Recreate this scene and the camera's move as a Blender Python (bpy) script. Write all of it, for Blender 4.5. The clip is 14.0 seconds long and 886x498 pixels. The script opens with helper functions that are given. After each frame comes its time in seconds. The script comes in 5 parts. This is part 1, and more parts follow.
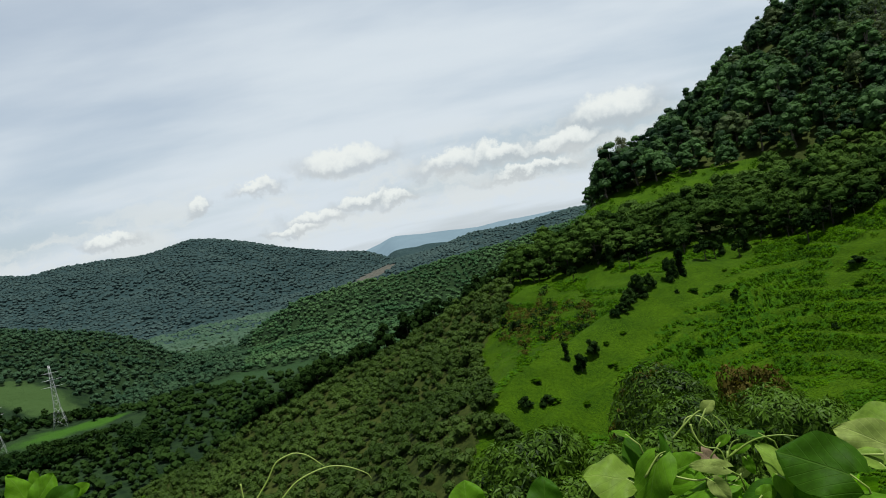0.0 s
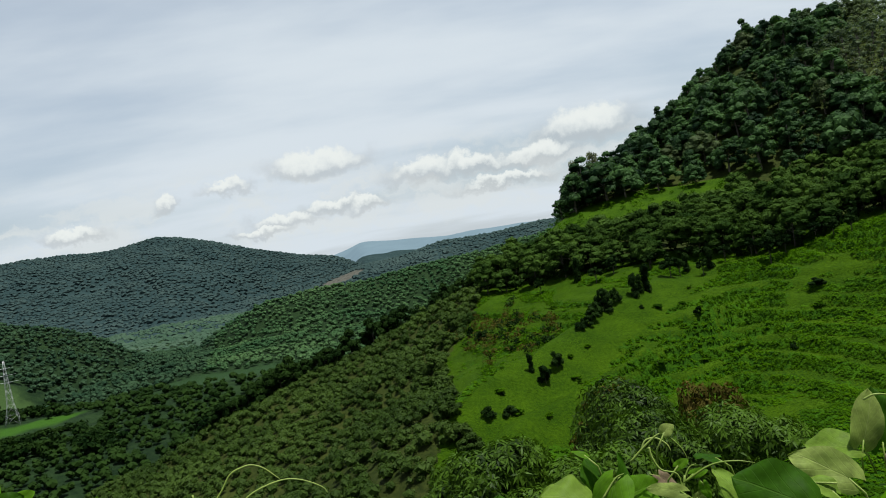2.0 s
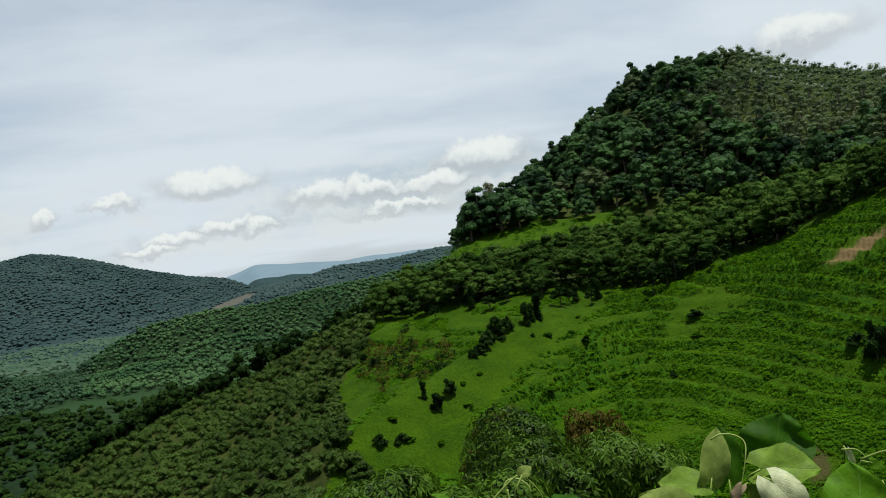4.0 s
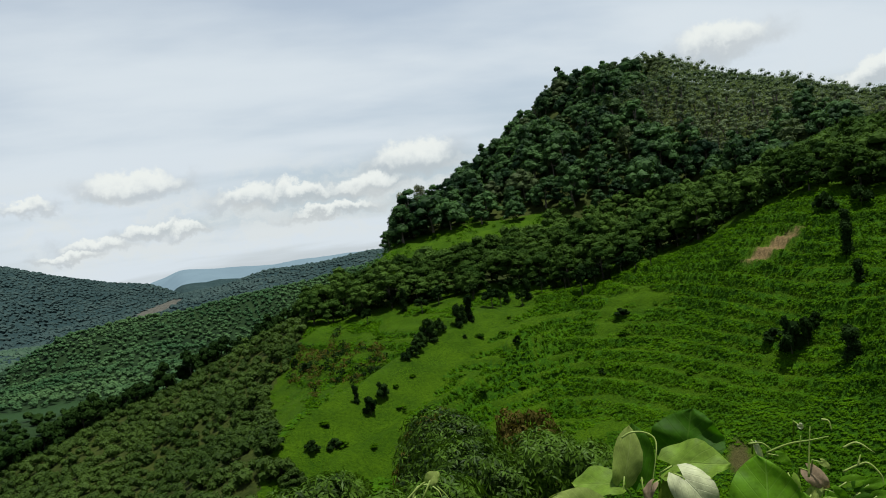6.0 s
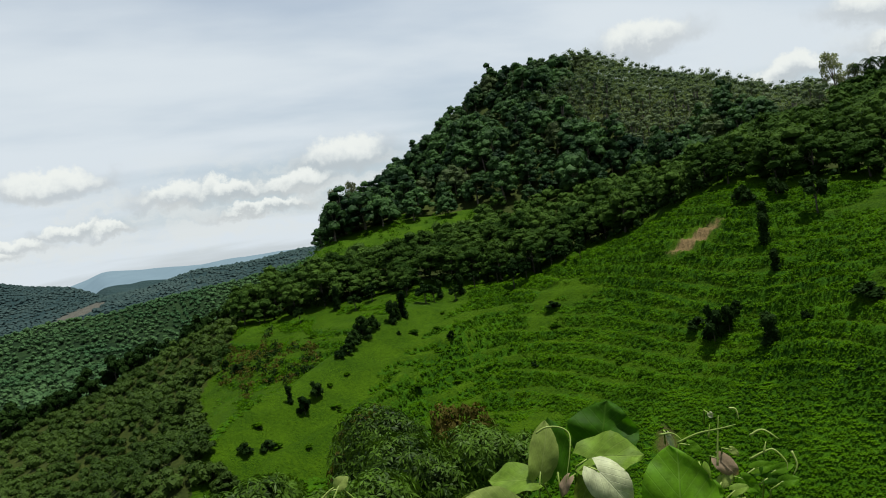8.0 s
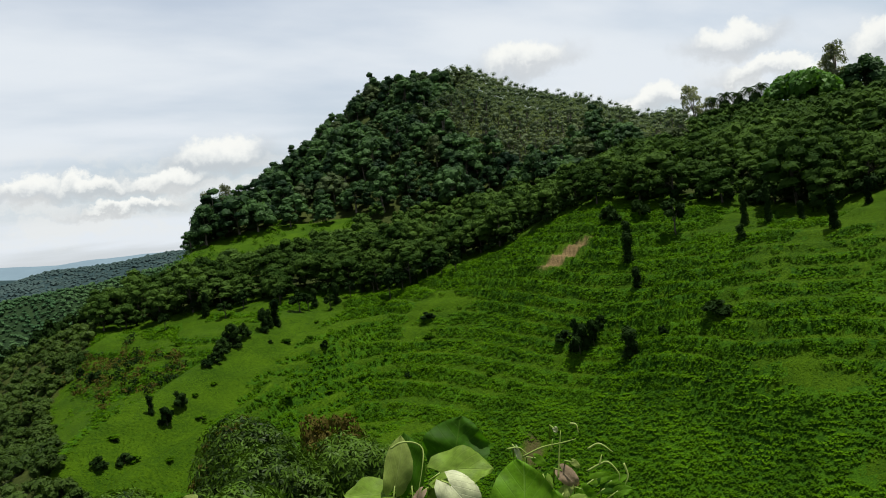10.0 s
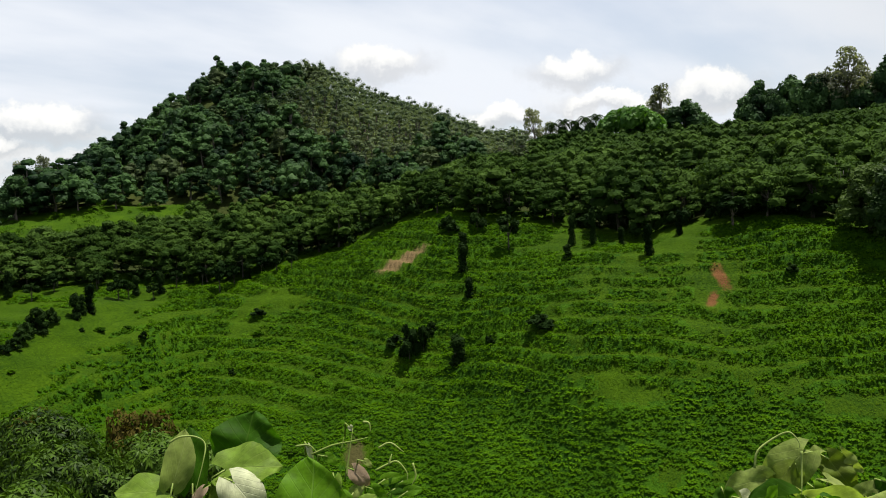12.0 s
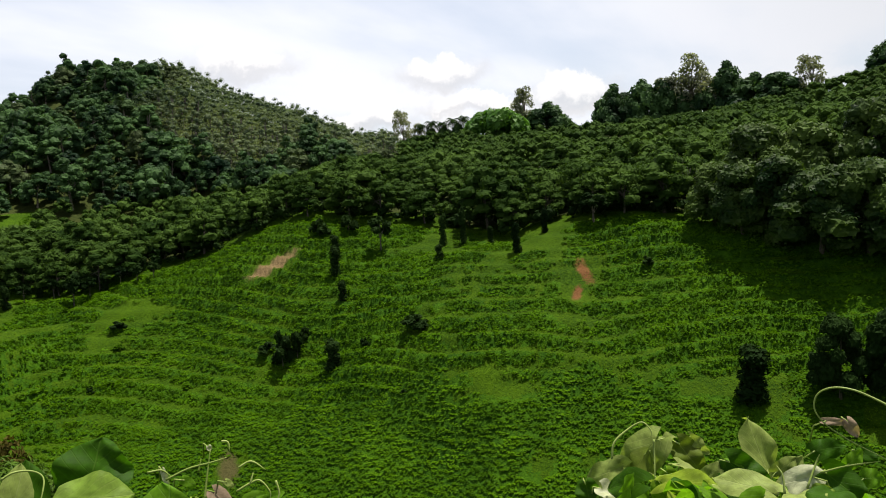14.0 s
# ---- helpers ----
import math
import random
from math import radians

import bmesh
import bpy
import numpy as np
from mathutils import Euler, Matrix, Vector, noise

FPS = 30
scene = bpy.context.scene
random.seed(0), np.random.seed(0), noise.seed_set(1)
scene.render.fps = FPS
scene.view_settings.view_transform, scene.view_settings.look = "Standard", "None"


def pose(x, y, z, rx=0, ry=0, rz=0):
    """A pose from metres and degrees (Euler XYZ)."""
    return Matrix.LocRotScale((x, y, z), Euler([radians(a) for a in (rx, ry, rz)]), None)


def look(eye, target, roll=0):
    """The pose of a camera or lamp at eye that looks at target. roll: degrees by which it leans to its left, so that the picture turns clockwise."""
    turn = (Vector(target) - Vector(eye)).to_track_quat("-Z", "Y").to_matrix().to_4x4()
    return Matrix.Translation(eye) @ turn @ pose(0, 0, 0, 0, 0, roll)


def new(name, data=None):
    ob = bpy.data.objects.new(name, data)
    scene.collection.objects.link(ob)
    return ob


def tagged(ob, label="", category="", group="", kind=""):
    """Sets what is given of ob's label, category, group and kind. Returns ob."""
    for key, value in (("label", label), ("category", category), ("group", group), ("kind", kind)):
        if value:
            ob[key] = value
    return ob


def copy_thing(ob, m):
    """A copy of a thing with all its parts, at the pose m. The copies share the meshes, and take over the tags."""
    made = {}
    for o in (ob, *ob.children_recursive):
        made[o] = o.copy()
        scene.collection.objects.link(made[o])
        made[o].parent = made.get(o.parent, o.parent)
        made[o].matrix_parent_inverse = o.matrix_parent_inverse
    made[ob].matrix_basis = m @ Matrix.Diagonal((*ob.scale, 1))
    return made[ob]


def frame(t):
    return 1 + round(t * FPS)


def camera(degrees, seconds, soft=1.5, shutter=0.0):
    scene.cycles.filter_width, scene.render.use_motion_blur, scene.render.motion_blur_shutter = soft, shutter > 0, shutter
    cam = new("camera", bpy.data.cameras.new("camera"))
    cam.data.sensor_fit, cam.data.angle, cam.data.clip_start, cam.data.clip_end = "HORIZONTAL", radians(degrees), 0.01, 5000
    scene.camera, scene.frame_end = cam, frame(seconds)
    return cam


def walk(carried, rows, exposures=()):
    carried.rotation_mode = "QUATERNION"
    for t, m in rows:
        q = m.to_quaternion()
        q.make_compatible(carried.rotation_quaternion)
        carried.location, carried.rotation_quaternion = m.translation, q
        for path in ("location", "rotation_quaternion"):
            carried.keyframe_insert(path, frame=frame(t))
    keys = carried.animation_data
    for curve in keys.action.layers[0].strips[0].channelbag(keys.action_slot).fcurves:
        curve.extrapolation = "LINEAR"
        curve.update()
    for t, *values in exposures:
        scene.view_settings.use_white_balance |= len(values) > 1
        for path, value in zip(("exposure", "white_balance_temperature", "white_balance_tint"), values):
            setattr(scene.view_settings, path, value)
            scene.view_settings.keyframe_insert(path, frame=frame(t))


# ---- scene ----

# ------------------------------------------------------------------ camera
cam = camera(60.95, 14.0, soft=1.0)
EYE = 1.6
ROWS = [  # seconds, x, y, z from the first eye, turn, tilt, lean
    (0.0, 0.000, 0.000, 0.000, -0.11, 89.49, 12.00),
    (0.5, 0.001, 0.005, 0.003, -0.78, 89.68, 11.47),
    (1.0, -0.001, 0.008, -0.002, -1.17, 89.62, 10.86),
    (1.5, 0.001, 0.009, -0.004, -1.60, 89.56, 10.45),
    (2.0, 0.008, 0.011, 0.011, -2.50, 89.64, 9.87),
    (2.5, 0.025, -0.005, 0.026, -4.52, 89.90, 9.29),
    (3.0, 0.038, 0.000, 0.027, -6.79, 90.19, 8.90),
    (3.5, 0.054, 0.011, 0.026, -8.67, 90.39, 8.55),
    (6.0, 0.127, 0.065, 0.009, -15.69, 89.76, 8.98),
    (6.5, 0.139, 0.074, 0.004, -16.27, 89.73, 9.08),
    (7.0, 0.149, 0.082, 0.002, -17.44, 89.43, 9.25),
    (7.5, 0.167, 0.091, -0.001, -19.30, 88.93, 9.52),
    (10.0, 0.193, 0.041, 0.016, -30.23, 87.95, 7.72),
    (10.5, 0.191, 0.022, 0.015, -35.00, 87.50, 5.20),
    (11.0, 0.207, 0.014, 0.011, -38.48, 87.40, 2.74),
    (11.5, 0.220, 0.023, 0.005, -40.40, 87.38, 1.96),
    (12.0, 0.260, 0.033, -0.009, -42.26, 87.07, 2.59),
    (12.5, 0.273, 0.038, -0.007, -45.08, 86.91, 3.21),
    (13.0, 0.291, 0.040, -0.006, -47.81, 86.83, 3.56),
    (13.5, 0.287, 0.032, -0.001, -49.93, 86.62, 3.78),
    (14.0, 0.290, 0.030, -0.003, -52.03, 86.66, 3.75),
]
walk(cam, [(t, pose(x, y, EYE + z, rx, ry, rz)) for t, x, y, z, rz, rx, ry in ROWS], [(0.0, 0.54, 6200, 4), (7.5, 0.56, 6250, 4), (10.0, 0.69, 6400, 7), (11.5, 0.85, 6450, 9), (12.5, 0.86, 6500, 10), (14.0, 1.01, 6550, 12)])

# ------------------------------------------------------------------ light
SUN_BEARING, SUN_HEIGHT = 108.0, 75.0  # degrees clockwise from +y, and above the horizon


def toward(bearing, height, r=1.0):
    b, h = radians(bearing), radians(height)
    return Vector((math.sin(b) * math.cos(h), math.cos(b) * math.cos(h), math.sin(h))) * r


sun = new("sun", bpy.data.lights.new("sun", "SUN"))
sun.data.energy, sun.data.angle, sun.data.color = 5.0, radians(0.8), (1.0, 0.95, 0.86)
sun.matrix_world = look(toward(SUN_BEARING, SUN_HEIGHT, 50), (0, 0, 0))


class Nodes:
    """A short hand for building a node tree."""

    def __init__(self, tree):
        self.tree = tree
        tree.nodes.clear()

    def add(self, kind, out=0, values=None, operation=None, use_clamp=False, data_type=None):
        n = self.tree.nodes.new(kind)
        if operation:
            n.operation = operation
        if use_clamp:
            n.use_clamp = True
        if data_type:
            n.data_type = data_type
        for key, value in (values or {}).items():
            if isinstance(value, bpy.types.NodeSocket):
                self.tree.links.new(value, n.inputs[key])
            else:
                n.inputs[key].default_value = value
        return n.outputs[out] if n.outputs else n

    def math(self, operation, a, b=0.0, clamp=False):
        return self.add("ShaderNodeMath", 0, {0: a, 1: b}, operation=operation, use_clamp=clamp)

    def vec(self, operation, a, b=(0, 0, 0), out=0):
        return self.add("ShaderNodeVectorMath", out, {0: a, 1: b}, operation=operation)

    def span(self, value, a, b, c=0.0, d=1.0, smooth=True):
        out = self.add("ShaderNodeMapRange", 0, {0: value, 1: a, 2: b, 3: c, 4: d})
        out.node.interpolation_type = "SMOOTHSTEP" if smooth else "LINEAR"
        return out

    def mix(self, factor, a, b):
        return self.add("ShaderNodeMix", 2, {0: factor, 6: a, 7: b}, data_type="RGBA")

    def noise(self, vector, scale, detail=4.0, rough=0.55, out=0):
        return self.add("ShaderNodeTexNoise", out, {"Vector": vector, "Scale": scale, "Detail": detail, "Roughness": rough})


def rgb(r, g, b):
    return (r, g, b, 1.0)


# sky: pale veil of high cloud over blue, and a row of fair-weather cumulus low over the horizon
world = bpy.data.worlds.new("sky")
scene.world = world
world.use_nodes = True
n = Nodes(world.node_tree)
way = n.add("ShaderNodeTexCoord", 0)
blue = n.add("ShaderNodeTexSky")
blue.node.sky_type, blue.node.sun_disc, blue.node.dust_density = "NISHITA", False, 2.0
blue.node.sun_elevation, blue.node.sun_rotation = radians(SUN_HEIGHT), radians(SUN_BEARING)
blue = n.vec("SCALE", blue)
blue.node.inputs["Scale"].default_value = 0.12
parts = n.add("ShaderNodeSeparateXYZ", 0, {0: way}).node
up = parts.outputs[2]
# veil: streaks on a flat layer far above
flat = n.math("ADD", n.math("MAXIMUM", up, 0.0), 0.16)
layer = n.add("ShaderNodeCombineXYZ", 0, {0: n.math("DIVIDE", parts.outputs[0], flat), 1: n.math("DIVIDE", parts.outputs[1], flat)})
streak = n.add("ShaderNodeMapping", 0, {"Vector": layer, "Rotation": (0, 0, radians(-28)), "Scale": (0.5, 1.0, 1.0)})
veil = n.noise(streak, 1.1, 6.0, 0.5)
veil = n.span(veil, 0.34, 0.62, 0.52, 1.0)
low = n.span(up, 0.0, 0.16, 0.35, 0.0)
veil = n.math("MAXIMUM", veil, n.math("ADD", n.math("MULTIPLY", veil, 0.75), low), True)
sunny = n.span(n.vec("DOT_PRODUCT", way, tuple(toward(SUN_BEARING + 20, 30)), 1), 0.3, 1.0, 0.0, 1.0)
veil = n.math("MULTIPLY", veil, n.span(up, 0.42, 0.80, 1.0, 0.08))  # unseen sky overhead made clearer to dim the sky light
white = n.mix(sunny, rgb(0.80, 0.83, 0.885), rgb(0.55, 0.57, 0.59))
sky = n.mix(veil, blue, white)
# cumulus: bearing, height, half width, half height (degrees)
CUMULUS = [(-23.1, 4.9, 1.2, 0.5), (-16.7, 5.9, 0.6, 0.5), (-12.8, 6.3, 1.1, 0.5), (-5.9, 7.4, 2.4, 0.9), (-5.3, 4.3, 1.5, 0.5),
           (-8.9, 3.6, 1.6, 0.5), (-10.7, 3.0, 1.4, 0.35), (-2.6, 3.9, 1.2, 0.5), (2.0, 5.7, 1.8, 0.9), (5.9, 5.5, 1.6, 0.8),
           (8.0, 3.9, 2.6, 0.45), (10.5, 5.4, 2.2, 0.8), (14.6, 6.8, 2.2, 1.2), (38.0, 10.9, 2.4, 1.2),
           (52.4, 9.5, 2.0, 1.1), (55.5, 7.2, 3.0, 0.7), (47.2, 6.6, 1.8, 0.8), (62.2, 7.3, 2.2, 1.2), (94.0, 12.0, 4.0, 1.6)]
warp = n.noise(way, 20.0, 8.0, 0.65, 1)
warp = n.vec("SUBTRACT", warp, (0.5, 0.5, 0.5))
warp.node.operation = "SUBTRACT"
warp = n.vec("SCALE", warp)
warp.node.inputs["Scale"].default_value = 0.065
bent = n.vec("ADD", way, warp)
cover = None
for bearing, height, wide, tall in CUMULUS:
    c = toward(bearing, height)
    side = Vector((math.cos(radians(bearing)), -math.sin(radians(bearing)), 0))
    rel = n.vec("SUBTRACT", bent, tuple(c))
    u = n.math("DIVIDE", n.vec("DOT_PRODUCT", rel, tuple(side), 1), radians(1.35 * wide))
    v = n.math("DIVIDE", n.vec("DOT_PRODUCT", rel, (0, 0, 1), 1), radians(1.45 * tall))
    v = n.math("MULTIPLY", v, n.span(v, -0.1, 0.1, 1.7, 1.0))  # flat bases
    d = n.math("ADD", n.math("MULTIPLY", u, u), n.math("MULTIPLY", v, v))
    puff = n.span(d, 1.25, 0.55)
    light = n.span(v, -0.45, 0.6)
    halo = n.span(n.math("ADD", n.math("MULTIPLY", u, n.math("MULTIPLY", u, 0.5)), n.math("MULTIPLY", v, n.math("MULTIPLY", v, 0.6))), 1.5, 0.1)
    halo = n.math("MULTIPLY", halo, n.span(v, 1.1, -0.3))
    cover = (halo, n.math("MULTIPLY", puff, light)) if cover is None else (
        n.math("MAXIMUM", cover[0], halo), n.math("MAXIMUM", cover[1], n.math("MULTIPLY", puff, light)))
band = n.noise(n.vec("MULTIPLY", bent, (1, 1, 3.2)), 9.0, 6.0, 0.6)
low_cloud = n.math("MULTIPLY", n.span(band, 0.44, 0.62), n.math("MULTIPLY", n.span(up, 0.015, 0.05), n.span(up, 0.17, 0.09)))
sky = n.mix(n.math("MULTIPLY", low_cloud, 0.7), sky, n.mix(sunny, rgb(0.84, 0.835, 0.825), rgb(0.70, 0.70, 0.70)))
ahead = n.span(n.vec("DOT_PRODUCT", way, tuple(toward(25, 5)), 1), 0.0, 0.2)
sky = n.mix(n.math("MULTIPLY", n.math("MULTIPLY", cover[0], 0.55), ahead), sky, n.mix(sunny, rgb(0.56, 0.56, 0.57), rgb(0.50, 0.51, 0.53)))
sky = n.mix(n.math("MULTIPLY", cover[1], ahead), sky, n.mix(sunny, rgb(0.97, 0.955, 0.92), rgb(0.80, 0.79, 0.77)))
back = n.add("ShaderNodeBackground", 0, {0: sky, 1: 0.615})
n.add("ShaderNodeOutputWorld", 0, {0: back})


# ------------------------------------------------------------------ materials
def material(name):
    m = bpy.data.materials.new(name)
    m.use_nodes = True
    return m, Nodes(m.node_tree)


def foliage(name, dark, light, through_=0.35, gloss=0.45, size=0.12, odd=None, spec=0.12, grain=0.3):
    """Leaves: colour differs from leaf to leaf, from plant to plant and over the ground; light passes through."""
    m, n = material(name)
    place = n.add("ShaderNodeNewGeometry", 0)
    leaf = n.add("ShaderNodeNewGeometry", 8)
    plant = n.add("ShaderNodeObjectInfo", 5)
    wide = n.noise(place, size, 3.0)
    f = n.math("ADD", n.math("MULTIPLY", leaf, grain), n.math("MULTIPLY", plant, 0.5))
    f = n.math("ADD", f, n.span(wide, 0.3, 0.7, -0.3, 0.55))
    colour = n.mix(n.math("MULTIPLY", f, 1.0, True), rgb(*dark), rgb(*light))
    if odd:
        colour = n.mix(n.span(plant, 0.86, 0.95, 0.0, 0.7), colour, rgb(*odd))
    body = n.add("ShaderNodeBsdfPrincipled", 0, {"Base Color": colour, "Roughness": gloss, "Specular IOR Level": spec})
    lit = n.add("ShaderNodeBsdfTranslucent", 0, {0: n.vec("MULTIPLY", colour, (1.25, 1.35, 0.5))})
    out = n.add("ShaderNodeMixShader", 0, {0: through_, 1: body, 2: lit})
    n.add("ShaderNodeOutputMaterial", 0, {0: out})
    return m


def bark(name, dark, light):
    m, n = material(name)
    place = n.add("ShaderNodeTexCoord", 3)
    grain = n.noise(n.vec("MULTIPLY", place, (6, 6, 1.2)), 2.0, 6.0, 0.65)
    colour = n.mix(n.span(grain, 0.35, 0.7), rgb(*dark), rgb(*light))
    bump = n.add("ShaderNodeBump", 0, {"Strength": 0.6, "Distance": 0.05, "Height": grain})
    body = n.add("ShaderNodeBsdfPrincipled", 0, {"Base Color": colour, "Roughness": 0.85, "Normal": bump})
    n.add("ShaderNodeOutputMaterial", 0, {0: body})
    return m


def soil_cover(name, dark, light, scale, patches=(), earth=(0.19, 0.105, 0.055), bump=0.3, clump=0.0):
    """Ground under plants: patches are (x, y, half length, half width, turn) of bare earth."""
    m, n = material(name)
    place = n.add("ShaderNodeNewGeometry", 0)
    fine = n.noise(place, scale, 8.0, 0.7)
    broad = n.noise(place, scale * 0.06, 6.0, 0.65)
    f = n.math("ADD", n.span(fine, 0.25, 0.75), n.span(broad, 0.3, 0.7, -0.3, 0.3), True)
    colour = n.mix(f, rgb(*dark), rgb(*light))
    if clump:
        cell = n.add("ShaderNodeTexVoronoi", 0, {"Vector": n.vec("ADD", place, n.vec("SCALE", n.noise(place, 1.5, 3.0, 0.6, 1))), "Scale": clump})
        tint = n.add("ShaderNodeSeparateColor", 0, {0: cell.node.outputs[1]})
        colour = n.mix(n.span(tint, 0.15, 0.9), n.mix(0.6, colour, rgb(*dark)), colour)
        fine = n.math("ADD", n.math("MULTIPLY", fine, 0.5), n.span(cell, 0.0, 0.7, 1.0, 0.0))
    edge = n.math("MULTIPLY", n.math("SUBTRACT", n.noise(place, 0.9 if scale > 1 else 0.05, 6.0, 0.7), 0.5), 1.8)
    for x, y, a, b, turn, *own in patches:
        tone = own[0] if own else earth
        p = n.add("ShaderNodeMapping", 0, {"Vector": n.vec("SUBTRACT", place, (x, y, 0)), "Rotation": (0, 0, radians(-turn))})
        p = n.vec("MULTIPLY", p, (1 / a, 1 / b, 0))
        d = n.math("ADD", n.vec("LENGTH", p, out=1), edge)
        colour = n.mix(n.span(d, 1.35, 0.55), colour, n.mix(n.noise(place, 3.0, 4.0), rgb(*tone), rgb(*[1.9 * c for c in tone])))
    bumped = n.add("ShaderNodeBump", 0, {"Strength": bump, "Distance": 1.0 / scale, "Height": fine})
    body = n.add("ShaderNodeBsdfPrincipled", 0, {"Base Color": colour, "Roughness": 0.9, "Specular IOR Level": 0.05, "Normal": bumped})
    n.add("ShaderNodeOutputMaterial", 0, {0: body})
    return m


def polar(bearing, r):
    return r * math.sin(radians(bearing)), r * math.cos(radians(bearing))


EARTH = [(*polar(39.0, 107.2), 3.4, 1.1, -46), (*polar(62.4, 88.4), 2.0, 0.7, 50, (0.0644, 0.0296, 0.0103)),
         (*polar(61.8, 84.4), 1.5, 0.5, 15, (0.0644, 0.0296, 0.0103)), (*polar(34.8, 79.5), 2.6, 1.0, 55, (0.0296, 0.0278, 0.0087))]
MAT_GRASS = soil_cover("short_grass", (0.011, 0.032, 0.0003), (0.035, 0.072, 0.0008), 3.0, EARTH, (0.0805, 0.0566, 0.0258), 0.6)
MAT_UNDER = soil_cover("ground_under_creeper", (0.0095, 0.034, 0.0009), (0.032, 0.082, 0.0017), 2.2, EARTH, (0.0805, 0.0566, 0.0258), 0.7)
MAT_FLOOR = soil_cover("plantation_floor", (0.0122, 0.0191, 0.0035), (0.0313, 0.04, 0.0078), 1.2)
# ground and field colours lowered for the cloud shade over the valley
MAT_VALLEY = soil_cover("valley_woodland", (0.0058, 0.0142, 0.0058), (0.018, 0.036, 0.0116), 0.11,
                        [(*polar(-30.2, 712), 62, 19, -22, (0.0219, 0.0399, 0.0116)), (*polar(-27.8, 606), 40, 13, 38), (*polar(-14.2, 650), 70, 40, 20, (0.0116, 0.0258, 0.009))], (0.0193, 0.0502, 0.0051), 0.6)
# haze is put into the far colours; ground darker for shade between crowns
MAT_FAR = soil_cover("hazed_far_woodland", (0.0139, 0.0278, 0.0296), (0.0244, 0.0418, 0.0418), 0.05,
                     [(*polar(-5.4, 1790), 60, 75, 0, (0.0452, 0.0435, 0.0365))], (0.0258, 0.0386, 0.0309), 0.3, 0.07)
# two leaf kinds, split by tread and riser to sharpen the terraces' light and shade
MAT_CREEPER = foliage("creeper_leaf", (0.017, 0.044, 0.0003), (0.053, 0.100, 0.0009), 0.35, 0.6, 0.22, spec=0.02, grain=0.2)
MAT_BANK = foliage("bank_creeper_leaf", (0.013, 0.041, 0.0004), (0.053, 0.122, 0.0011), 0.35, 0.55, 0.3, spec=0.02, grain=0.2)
# blue raised in the leaf colour for the haze before the hill
MAT_FOREST = foliage("forest_leaf", (0.0043, 0.0165, 0.0061), (0.0452, 0.0922, 0.0261), 0.25, 0.6, 0.10, (0.0452, 0.0557, 0.0226), spec=0.05)
MAT_RUBBER = foliage("rubber_leaf", (0.0115, 0.0280, 0.0038), (0.0455, 0.0830, 0.0140), 0.25, 0.7, 0.12, spec=0.02, grain=0.2)
MAT_SHRUB = foliage("young_rubber_leaf", (0.0190, 0.0374, 0.0058), (0.0490, 0.0820, 0.0150), 0.3, 0.6, 0.06, spec=0.04, grain=0.25)
# bluish leaf colour includes the haze over the valley
MAT_VALLEYTREE = foliage("hazed_valley_leaf", (0.0122, 0.0296, 0.0174), (0.0331, 0.0609, 0.0313), 0.15, 0.8, 0.03, spec=0.0, grain=0.25)
# blue-grey of the haze is in the leaf colour
MAT_FARTREE = foliage("hazed_far_leaf", (0.0261, 0.0435, 0.0435), (0.04, 0.0609, 0.0574), 0.1, 0.9, 0.012, spec=0.0, grain=0.25)
# near-black colour holding shade: backlit stumps, under the belt, the valley floor
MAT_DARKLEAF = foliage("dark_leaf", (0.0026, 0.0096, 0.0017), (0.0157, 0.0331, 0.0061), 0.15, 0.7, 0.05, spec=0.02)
MAT_SHADE = foliage("shade_tree_leaf", (0.0051, 0.018, 0.0032), (0.0547, 0.0901, 0.0155), 0.25, 0.55, 0.15, spec=0.06)
MAT_AIRY = foliage("airy_leaf", (0.0773, 0.0901, 0.0579), (0.1674, 0.1803, 0.1159), 0.5, 0.6, 0.1)
MAT_DOME = foliage("rain_tree_leaf", (0.0225, 0.0708, 0.0077), (0.0612, 0.1449, 0.0155), 0.35, 0.55, 0.05)
MAT_WISPY = foliage("wispy_leaf", (0.0452, 0.0696, 0.04), (0.1218, 0.1549, 0.0835), 0.4, 0.7, 0.05, spec=0.05)
MAT_DRY = foliage("dry_leaf", (0.032, 0.030, 0.006), (0.070, 0.058, 0.013), 0.2, 0.8, 0.3, spec=0.02)
MAT_MANGO = foliage("mango_leaf", (0.0028, 0.0105, 0.0008), (0.046, 0.090, 0.007), 0.2, 0.5, 0.5, spec=0.07, grain=0.9)


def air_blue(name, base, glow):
    """A mountain seen through many miles of air: a plain backdrop, haze put into its colour and glow."""
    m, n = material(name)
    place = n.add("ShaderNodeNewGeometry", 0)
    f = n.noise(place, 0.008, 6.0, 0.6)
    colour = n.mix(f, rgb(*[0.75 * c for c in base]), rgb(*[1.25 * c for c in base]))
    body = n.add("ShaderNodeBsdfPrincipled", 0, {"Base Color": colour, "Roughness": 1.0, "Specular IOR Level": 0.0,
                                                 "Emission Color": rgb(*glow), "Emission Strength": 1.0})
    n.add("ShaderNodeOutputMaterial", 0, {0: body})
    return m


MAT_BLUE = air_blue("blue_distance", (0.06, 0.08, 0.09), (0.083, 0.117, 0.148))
MAT_BARK = bark("grey_bark", (0.05, 0.04, 0.03), (0.20, 0.17, 0.13))
MAT_DARKBARK = bark("dark_bark", (0.02, 0.018, 0.012), (0.08, 0.065, 0.045))

# ------------------------------------------------------------------ the lie of the land
RNG = np.random.default_rng(7)
LATTICE = RNG.random((256, 256))


